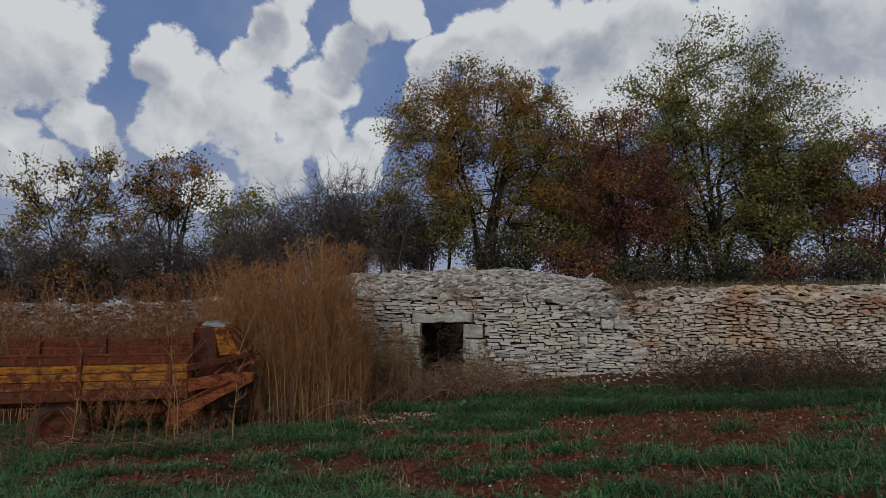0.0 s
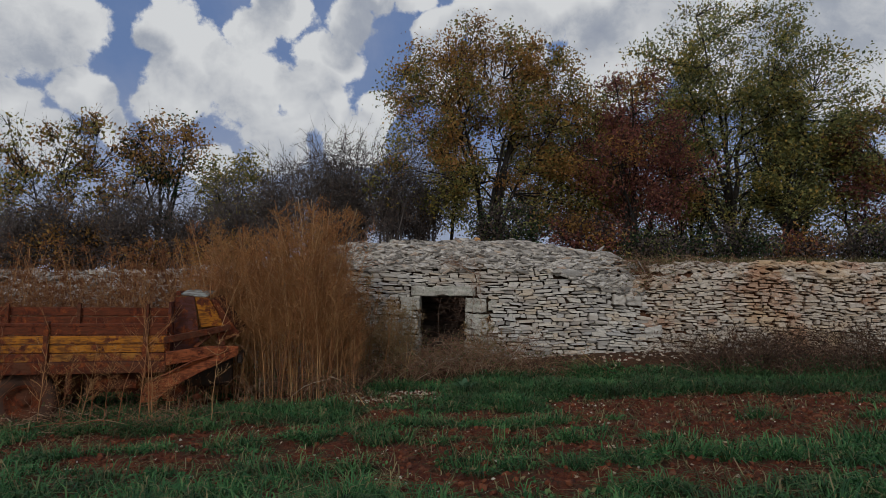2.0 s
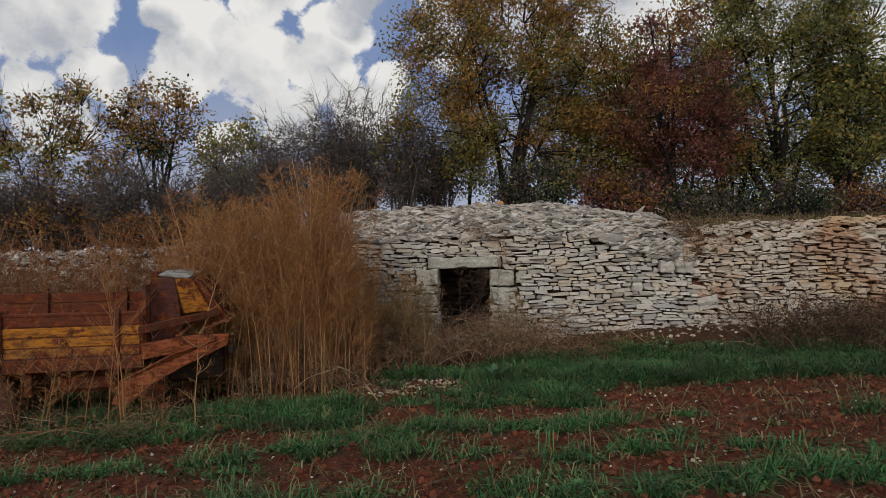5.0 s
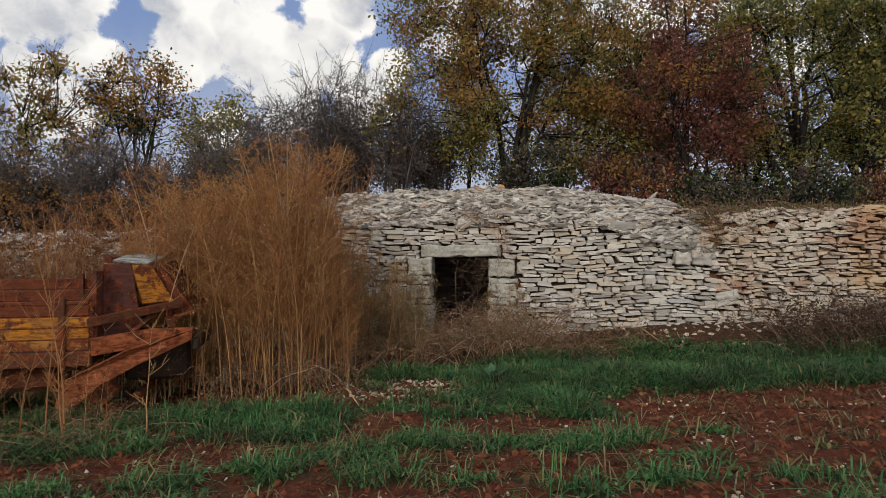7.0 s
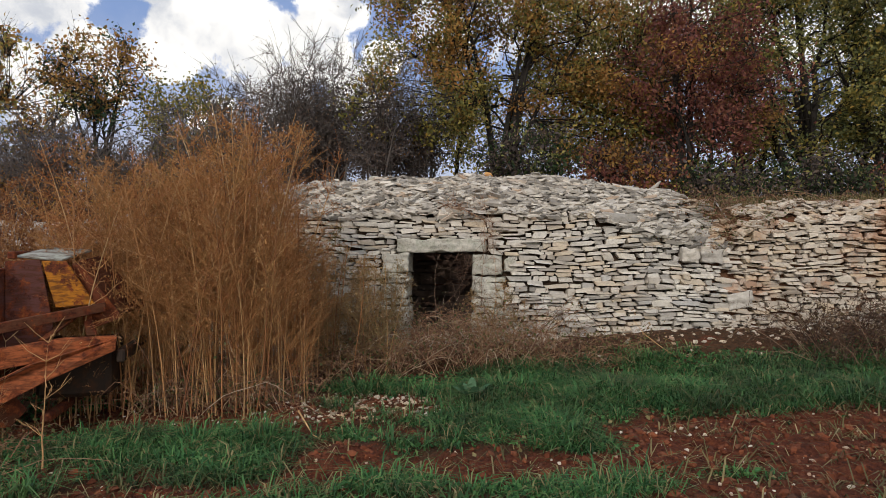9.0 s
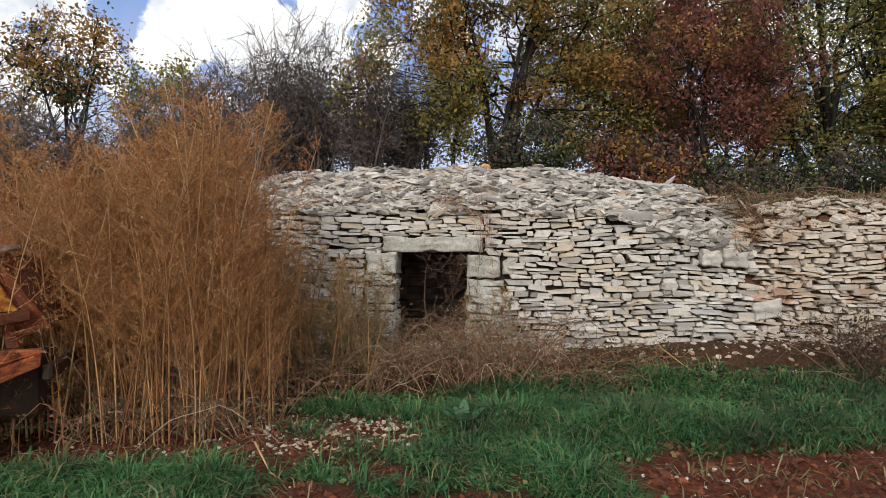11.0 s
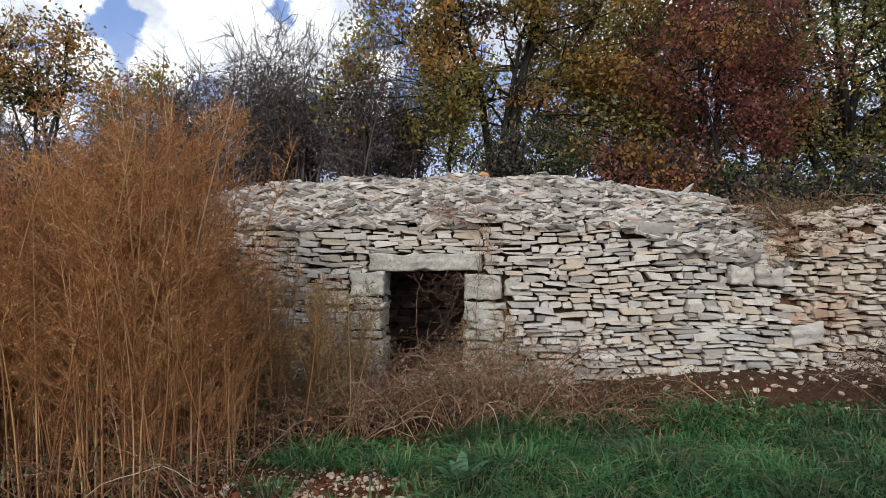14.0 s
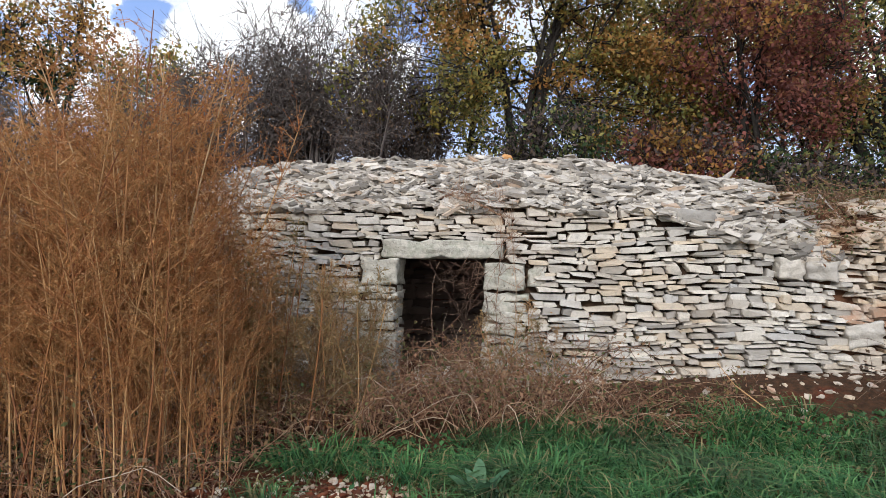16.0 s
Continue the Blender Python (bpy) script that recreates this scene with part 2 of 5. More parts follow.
L_ORANGE = leaf_material("orange_oak_leaves", [(0, (0.165, 0.118, 0.041)), (0.35, (0.389, 0.212, 0.059)), (0.7, (0.507, 0.236, 0.065)), (1, (0.519, 0.354, 0.094))])
L_OLIVE = leaf_material("olive_yellow_leaves", [(0, (0.118, 0.136, 0.041)), (0.5, (0.283, 0.254, 0.071)), (0.85, (0.484, 0.389, 0.094)), (1, (0.590, 0.366, 0.083))])
L_GREEN = leaf_material("dark_green_leaves", [(0, (0.101, 0.129, 0.056)), (0.6, (0.280, 0.291, 0.101)), (0.9, (0.470, 0.426, 0.134)), (1, (0.560, 0.381, 0.101))])
L_RED = leaf_material("dark_red_leaves", [(0, (0.143, 0.057, 0.051)), (0.6, (0.286, 0.097, 0.075)), (1, (0.374, 0.176, 0.088))])
L_IVY = leaf_material("ivy_leaves", [(0, (0.023, 0.050, 0.023)), (1, (0.069, 0.115, 0.042))])
L_SCRUB = leaf_material("grey_scrub_leaves", [(0, (0.081, 0.069, 0.065)), (0.6, (0.161, 0.126, 0.115)), (1, (0.252, 0.173, 0.115))])

L_LITTER = leaf_material("brown_bramble_leaves", [(0, (0.08, 0.12, 0.04)), (0.35, (0.18, 0.17, 0.07)), (0.6, (0.30, 0.18, 0.09)), (1, (0.38, 0.21, 0.13))])

# ---- plan ----
rng = np.random.default_rng(7)
DOOR_L, DOOR_R, DOOR_TOP = -0.43, 0.40, 1.39


def along(x, pts):
    return float(np.interp(x, [p[0] for p in pts], [p[1] for p in pts]))


def wobble(x, y, z=0.0):
    return noise.noise(Vector((x, y, z)))


def face_y(x):
    return along(x, [(-14, 12.6), (-6, 12.5), (-3.4, 12.3), (-2.6, 11.75), (-2.0, 11.45), (-1.2, 11.25), (1.0, 11.12), (2.2, 11.02), (3.2, 10.97), (4, 10.90), (5.0, 10.66), (5.6, 10.48), (9, 9.75), (14, 9.3)])


def base_z(x):
    return along(x, [(-14, -0.3), (-3, -0.1), (-1, 0.05), (0, 0.15), (1, 0.25), (2.6, 0.42), (3.5, 0.48), (6, 0.5), (14, 0.6)])


def top_z(x):
    return along(x, [(-14, 1.4), (-6, 1.45), (-3.4, 1.6), (-2, 1.85), (1, 1.90), (2.0, 1.84), (2.6, 1.66), (3.1, 1.48), (3.5, 1.42), (3.66, 1.55), (3.85, 1.68), (4.2, 1.74), (4.6, 1.78), (14, 1.80)])


def crest(x):
    """Back and height of the loose stones' crest."""
    return (along(x, [(-14, 0.7), (-4, 0.7), (-2.5, 0.9), (0, 1.35), (2, 1.45), (2.6, 1.35), (3.0, 1.2), (3.4, 0.95), (3.7, 0.75), (4.0, 0.68), (4.4, 0.68), (14, 0.75)]) + face_y(x),
            along(x, [(-14, 1.75), (-6, 1.8), (-3.4, 2.05), (-2.2, 2.32), (0.5, 2.47), (1.6, 2.45), (2.2, 2.37), (2.7, 2.29), (3.1, 2.21), (3.4, 2.07), (3.65, 1.99), (3.95, 2.0), (4.3, 2.02), (4.8, 2.03), (14, 2.06)]))


BATTER = 0.2


def wall_y(x, z):
    return face_y(x) + BATTER * (z - base_z(x)) + 0.03 * wobble(x * 0.9, z * 0.9, 3)


def slope_point(x, s):
    """A point of the loose slope above the coursed face, s from 0 to 1."""
    y1, z1 = wall_y(x, top_z(x)), top_z(x)
    y2, z2 = crest(x)
    return Vector((x, y1 + (y2 - y1) * s, z1 + (z2 - z1) * math.sin(s * math.pi / 2) + 0.05 * wobble(x * 2, s * 3, 9)))


def heap_z(x, y):
    """The surface of the loose slope, or of the bank behind it."""
    y1, y2 = wall_y(x, top_z(x)), crest(x)[0]
    return slope_point(x, (y - y1) / (y2 - y1)).z if y < y2 else ground_z(x, y)


def smooth(a, b, v):
    k = min(1, max(0, (v - a) / (b - a)))
    return k * k * (3 - 2 * k)


def terrace(x, y):
    return along(x, [(-14, 1.63), (-6, 1.7), (-3.4, 1.93), (-2.2, 2.2), (0.5, 2.35), (1.6, 2.33), (2.4, 2.29), (3, 2.22), (3.4, 2.10), (3.7, 2.02), (4.8, 2.04), (14, 2.08)]) + 0.05 * wobble(x * 0.4, y * 0.4) + 0.045 * max(0, min(3, y - crest(x)[0]))


def ground_z(x, y):
    near = max(-6, min(6, x))
    f = 0.045 * near - 0.02 + 0.03 * wobble(x * 0.35, y * 0.8) + 0.025 * wobble(x * 1.7, y * 2.5, 5)
    if y < 9.3:
        f += (0.045 * wobble(x * 3.4, y * 5, 2) + 0.020 * wobble(x * 9, y * 11, 4)) * (0.35 + 0.65 * soil_mask(x, y)) + 0.03 * wobble(x * 2.2, y * 3.1, 17)
    f += 0.11 * math.exp(-((x + 0.7) ** 2 + (y - 7.9) ** 2) / 0.05)
    yf = face_y(x)
    f += (base_z(x) + 0.02 - f) * smooth(yf - 1.3, yf - 0.1, y)
    if y > yf + 0.2:
        if -1.3 < x < 1.3 and y < 13.2:
            return f
        f += (terrace(x, y) - f) * smooth(crest(x)[0] - 0.25, crest(x)[0] + 0.25, y)
    return f


SOIL = [(2.9, 7.6, 1.7, 0.6), (2.15, 8.2, 0.9, 0.4), (4.1, 8.4, 1.3, 0.5), (0.3, 7.6, 0.6, 0.24), (-0.72, 7.85, 0.34, 0.28), (-1.4, 7.3, 0.7, 0.18), (-2.25, 7.15, 0.6, 0.2),
        (0.56, 6.76, 0.6, 0.2), (-0.87, 6.25, 0.7, 0.26), (0.14, 6.31, 0.5, 0.15), (-3.8, 6.95, 0.6, 0.25), (3.6, 6.75, 1.3, 0.26), (1.83, 6.24, 0.8, 0.16), (-2.8, 6.2, 0.8, 0.2),
        (1.9, 5.4, 0.9, 0.22), (1.0, 7.6, 0.5, 0.3), (-0.3, 5.5, 0.7, 0.16), (-0.55, 9.32, 1.0, 0.38), (-2.3, 9.0, 1.5, 0.40), (5.0, 9.0, 1.2, 0.25)]
TURF = [(1.98, 7.43, 0.4, 0.13), (1.07, 8.11, 0.3, 0.14), (0.91, 7.24, 0.45, 0.14), (-2.27, 8.40, 1.0, 0.3), (-1.36, 7.85, 0.32, 0.18), (-0.14, 7.42, 0.4, 0.16), (-0.93, 7.24, 0.4, 0.12),
        (3.4, 7.2, 0.5, 0.1), (0.55, 8.75, 0.6, 0.3), (-0.6, 9.95, 0.5, 0.14)]


def soil_mask(x, y):
    """Where red soil lies bare: tilled strips that run across, broken by weeds."""
    def patch(spots):
        return max(math.exp(-(((x - a) / c) ** 2 + ((y - b) / d) ** 2) ** 1.5) for a, b, c, d in spots)
    s = 1.25 * patch(SOIL) - 0.9 * patch(TURF) + 0.33 + 0.10 * smooth(10.0, 10.5, y) - 0.25 * smooth(8.6, 9.0, y) * smooth(0.2, 0.8, x)
    s += 0.28 * wobble(x * 0.9, y * 1.6, 7) + 0.42 * wobble(x * 2.2, y * 4.6, 8) + 0.2 * wobble(x * 6, y * 9, 9)
    return min(1, max(0, s))


# ---- mesh tools ----
def mesh_object(name, verts, faces, mat, parent=None, label="", smooth_faces=False):
    me = bpy.data.meshes.new(name)
    me.from_pydata([tuple(v) for v in verts], [], faces)
    me.materials.append(mat)
    if smooth_faces:
        me.shade_smooth()
    ob = new(name, me)
    if parent:
        ob.parent = parent
    if label:
        ob["label"] = label
    return ob


def fast_mesh(name, verts, counts_or_quads, mat, parent=None, label="", flat=False):
    """A mesh from arrays: verts (n,3) and faces (m,k), all of one corner count."""
    verts, quads = np.asarray(verts, dtype=np.float32), np.asarray(counts_or_quads, dtype=np.int32)
    me = bpy.data.meshes.new(name)
    me.vertices.add(len(verts))
    me.vertices.foreach_set("co", verts.ravel())
    k = quads.shape[1]
    me.loops.add(quads.size)
    me.loops.foreach_set("vertex_index", quads.ravel())
    me.polygons.add(len(quads))
    me.polygons.foreach_set("loop_start", np.arange(len(quads), dtype=np.int32) * k)
    me.update(calc_edges=True)
    if flat:
        me.shade_flat()
    me.materials.append(mat)
    ob = new(name, me)
    if parent:
        ob.parent = parent
    if label:
        ob["label"] = label
    return ob


def part(name, bm, mat, parent=None, label=""):
    me = bpy.data.meshes.new(name)
    bm.to_mesh(me)
    bm.free()
    me.materials.append(mat)
    ob = new(name, me)
    if parent:
        ob.parent = parent
    if label:
        ob["label"] = label
    return ob


def root(name, m, label, category, group="", kind=""):
    ob = new(name)
    ob.empty_display_size = 0.1
    ob.matrix_basis = m
    return tagged(ob, label, category, group, kind)


class Tubes:
    """Collects tapering tubes into one mesh."""

    def __init__(self, sides=4):
        self.v, self.f, self.sides, self.count = [], [], sides, 0

    def add(self, pts, radii):
        pts = np.asarray(pts, dtype=float)
        k, n = self.sides, len(pts)
        d = np.gradient(pts, axis=0)
        d /= np.linalg.norm(d, axis=1)[:, None] + 1e-9
        ref = np.where(np.abs(d[:, 2:3]) > 0.9, np.array([[1.0, 0, 0]]), np.array([[0, 0, 1.0]]))
        a = np.cross(d, ref)
        a /= np.linalg.norm(a, axis=1)[:, None] + 1e-9
        b = np.cross(d, a)
        t = np.arange(k) * 2 * math.pi / k
        ring = pts[:, None] + np.asarray(radii)[:, None, None] * (a[:, None] * np.cos(t)[None, :, None] + b[:, None] * np.sin(t)[None, :, None])
        self.v.append(ring.reshape(-1, 3))
        i = (np.arange(n - 1)[:, None] * k + np.arange(k)[None]).ravel()
        j = (np.arange(n - 1)[:, None] * k + (np.arange(k)[None] + 1) % k).ravel()
        self.f.append(np.stack([i, j, j + k, i + k], 1) + self.count)
        self.count += n * k

    def make(self, name, mat, parent=None, label=""):
        return fast_mesh(name, np.concatenate(self.v), np.concatenate(self.f), mat, parent, label)


def leaves_arrays(centres, size, r, droop=0.0, slim=0.55):
    """Folded four-cornered leaves at the centres."""
    n = len(centres)
    d = r.normal(size=(n, 3))
    d[:, 2] -= droop
    d /= np.linalg.norm(d, axis=1)[:, None]
    w = np.cross(d, r.normal(size=(n, 3)))
    w /= np.linalg.norm(w, axis=1)[:, None]
    nn = np.cross(d, w)
    s = (size * r.uniform(0.6, 1.3, n))[:, None]
    v = np.stack([centres - d * s * 0.5, centres + w * s * slim * 0.5 + nn * s * 0.12, centres + d * s * 0.5, centres - w * s * slim * 0.5 + nn * s * 0.12], 1)
    return v.reshape(-1, 3), np.arange(4 * n).reshape(-1, 4)


# ---- ground ----
def grid_lines(a, b, fine, lo, hi, far):
    mid = list(np.arange(lo, hi + fine / 2, fine))
    left, right, step = [], [], fine
    v = lo
    while v > a:
        step *= 1.5
        v -= step
        left.append(max(v, a))
    v, step = hi, fine
    while v < b:
        step *= 1.5
        v += step
        right.append(min(v, b))
    return left[::-1] + mid + right


gx = grid_lines(-1500, 1500, 0.06, -7, 7.5, 0)
gy = grid_lines(-1500, 1500, 0.05, 4.4, 11.6, 0)
gv = [(x, y, ground_z(x, y)) for y in gy for x in gx]
w = len(gx)
gq = [(j * w + i, j * w + i + 1, (j + 1) * w + i + 1, (j + 1) * w + i) for j in range(len(gy) - 1) for i in range(w - 1)]
ground = fast_mesh("ground", np.array(gv), np.array(gq), M_GROUND)
ground.data.shade_smooth()
cover_layer = ground.data.attributes.new("cover", "FLOAT", "POINT")
cover_layer.data.foreach_set("value", np.array([1 - soil_mask(x, y) if abs(x) < 12 and -1 < y < 16 else 0.8 for x, y, z in gv], dtype=np.float32))
tagged(ground, "tilled red soil with strips of green grass and weeds", "ground", kind="structure")

# ---- dry stone ----
def stone_prototype(r, flat=True):
    """A split stone about one unit long, high and deep, its face toward -y, worn edges."""
    n = 8
    ang = np.array([-0.95, -0.55, 0.45, 0.95, 1.25, 2.2, 2.75, 3.9]) + r.normal(0, 0.06, n)
    pts = np.array([(-0.5, -0.42), (-0.43, -0.5), (0.43, -0.5), (0.5, -0.40), (0.5, 0.40), (0.42, 0.5), (-0.40, 0.5), (-0.5, 0.38)])
    pts = pts + r.normal(0, 0.07, (n, 2)) * (0.8, 1.35)
    pts[:, 0] += pts[:, 1] * r.normal(0, 0.10)
    pts[:, 1] *= 1 + pts[:, 0] * r.normal(0, 0.36)
    pts[:, 1] += 0.10 * r.normal() * (0.25 - pts[:, 0] ** 2) * 4
    rings = []
    for depth, k in ((-0.5, 0.90), (-0.45, 1.0), (0.5, 0.95)):
        jig = r.normal(0, 0.022, n)
        rings.append(np.stack([pts[:, 0] * (1 - (1 - k) * 0.4), depth + jig + pts[:, 0] * 0.06 * (k < 0.93), pts[:, 1] * k], 1))
    v = np.concatenate(rings)
    f = [[i, (i + 1) % n, n + (i + 1) % n, n + i] for i in range(n)] + [[n + i, n + (i + 1) % n, 2 * n + (i + 1) % n, 2 * n + i] for i in range(n)]
    f += [[0, 7, 6, 1], [1, 6, 5, 2], [2, 5, 4, 3]]
    f += [[16, 17, 22, 23], [17, 18, 21, 22], [18, 19, 20, 21]]
    f = [q[::-1] for q in f[:16]] + [q[::-1] for q in f[16:]]
    return v, np.array(f)


PROTOS = [stone_prototype(rng) for _ in range(32)]


def proto_meshes(mat, prefix):
    out = []
    for v, f in PROTOS:
        me = bpy.data.meshes.new(prefix)
        me.from_pydata([tuple(p) for p in v], [], [list(q) for q in f])
        me.materials.append(mat)
        out.append(me)
    return out


class Stones:
    """Stones of one wall or heap: the nearest become objects of their own, the rest one mesh."""

    def __init__(self, parent, pieces_mat, joined_mat, near, name="stone"):
        self.parent, self.name, self.list, self.near = parent, name, [], near
        self.meshes, self.joined = proto_meshes(pieces_mat, name), joined_mat

    def add(self, m):
        self.list.append((m, int(rng.integers(len(PROTOS)))))

    def build(self, limit=290):
        order = sorted(self.list, key=lambda s: (s[0].translation - self.near).length)
        for m, k in order[:limit]:
            ob = new(self.name, self.meshes[k])
            ob.parent = self.parent
            ob.matrix_basis = m
        vs, fs, count = [], [], 0
        for m, k in order[limit:]:
            v, f = PROTOS[k]
            a = np.array(m)
            vs.append(v @ a[:3, :3].T + a[:3, 3])
            fs.append(f + count)
            count += len(v)
        if vs:
            ob = fast_mesh("stonework", np.concatenate(vs), np.concatenate(fs), self.joined, self.parent, flat=True)
            tagged(ob, "", "", "", "stuff")


def sized(x, y, z, length, depth, high, rx=0, ry=0, rz=0):
    return pose(x, y, z, rx, ry, rz) @ Matrix.Diagonal((length, depth, high, 1))


def yaw_of(x):
    return math.degrees(math.atan2(face_y(x + 0.15) - face_y(x - 0.15), 0.3))


BLOCKED = [(-0.61, 0.60, 1.37, 1.55), (-0.80, -0.43, 0.1, 1.37), (0.40, 0.86, 0.95, 1.37), (0.40, 0.80, 0.2, 0.95), (DOOR_L, DOOR_R, -0.5, DOOR_TOP),
           (2.98, 3.22, 1.26, 1.46), (3.24, 3.48, 1.26, 1.44), (1.98, 2.5, 1.78, 1.9)]


def blocked(x, z):
    return any(a < x < b and c < z < d for a, b, c, d in BLOCKED)


def lay_courses(stones, x0, x1, rough, lmin, lmax):
    z = -0.35
    while z < 2.25:
        h = 0.028 + 0.050 * rng.random() ** 1.5
        x = x0 + rng.uniform(-0.2, 0)
        while x < x1:
            length = lmin + (lmax - lmin) * rng.random() ** 1.4
            zc = z + h / 2
            stop = False
            for a, b, c, d in BLOCKED:
                if c - 0.3 * h < zc < d + 0.3 * h and x < b and x + length > a:
                    if x >= a - 0.03:
                        x, stop = b, True
                    else:
                        length = a - x
            if stop:
                continue
            xc = x + length / 2
            x += length + rng.uniform(0.0, 0.010)
            fade = 0.0 if any(a - 0.4 < xc < b + 0.4 and c - 0.15 < zc < d + 0.15 for a, b, c, d in BLOCKED[:5]) else 1.0
            bend = fade * (0.09 * wobble(xc * 0.5, z * 0.8, 11) + 0.035 * wobble(xc * 2.1, z * 2, 12))
            zc += bend
            if zc < base_z(xc) - 0.12 or zc > top_z(xc) + 0.05 or xc < x0 or xc > x1:
                continue
            hh = h * rng.uniform(0.66, 0.96)
            if rng.random() < 0.07:
                hh *= 1.5
            tilt = rng.normal(0, 2.2 + rough) - fade * math.degrees(0.09 * (wobble((xc + 0.1) * 0.5, z * 0.8, 11) - wobble((xc - 0.1) * 0.5, z * 0.8, 11)) / 0.2)
            stones.add(sized(xc, wall_y(xc, zc) + 0.10 + rng.normal(0, 0.014 + 0.005 * rough), zc + rng.normal(0, 0.006), length * rng.uniform(0.90, 1.0), 0.22 * rng.uniform(0.9, 1.1), hh,
                             rng.normal(0, 2.5), tilt, yaw_of(xc) + rng.normal(0, 2.5)))
        z += h


def lay_rubble(stones, x0, x1, count, size):
    for _ in range(count):
        x, s = rng.uniform(x0, x1), rng.uniform(-0.03, 1.02) ** 1.0
        p = slope_point(x, max(0, s))
        q = slope_point(x, max(0, s) + 0.05)
        lean = math.degrees(math.atan2(q.z - p.z, q.y - p.y))
        if x > 2.9 and rng.random() < smooth(2.9, 3.4, x) * 0.8 * smooth(0.1, 0.4, s) * smooth(4.1, 3.85, x):
            continue
        k = size * (0.45 + 1.0 * rng.random() ** 2)
        stones.add(sized(x, p.y, p.z + rng.uniform(-0.02, 0.035), k, k * rng.uniform(0.55, 0.95), k * rng.uniform(0.08, 0.20) + 0.008,
                         lean * 0.35 + rng.normal(0, 12), rng.normal(0, 11), rng.uniform(-60, 60)))


def core_mesh(name, x0, x1, mat):
    """The earth and packing behind the face, with the doorway left open."""
    xs = sorted(set([round(v, 3) for v in np.arange(x0, x1 + 0.01, 0.12)] + [x1] + ([DOOR_L - 0.02, DOOR_R + 0.02] if x0 < 0 < x1 else [])))
    v, f = [], []
    rows = 12
    for i, x in enumerate(xs):
        for k in range(rows):
            if k < 6:
                lo = base_z(x) - 0.4
                z = lo + (top_z(x) - lo) * k / 5
                v.append((x, wall_y(x, z) + 0.10, z))
            elif k < 11:
                p = slope_point(x, (k - 5) / 5)
                v.append((x, p.y + 0.03, p.z - 0.05))
            else:
                y2, z2 = crest(x)
                v.append((x, max(y2 + 0.6, 13.7 if -1.5 < x < 1.5 else y2 + 0.6), z2 - 0.2))
    for i in range(len(xs) - 1):
        mid = (xs[i] + xs[i + 1]) / 2
        for k in range(rows - 1):
            a, b = i * rows + k, (i + 1) * rows + k
            if DOOR_L - 0.03 < mid < DOOR_R + 0.03 and k < 5:
                continue
            f.append((a, b, b + 1, a + 1))
    return mesh_object(name, v, f, mat, None)


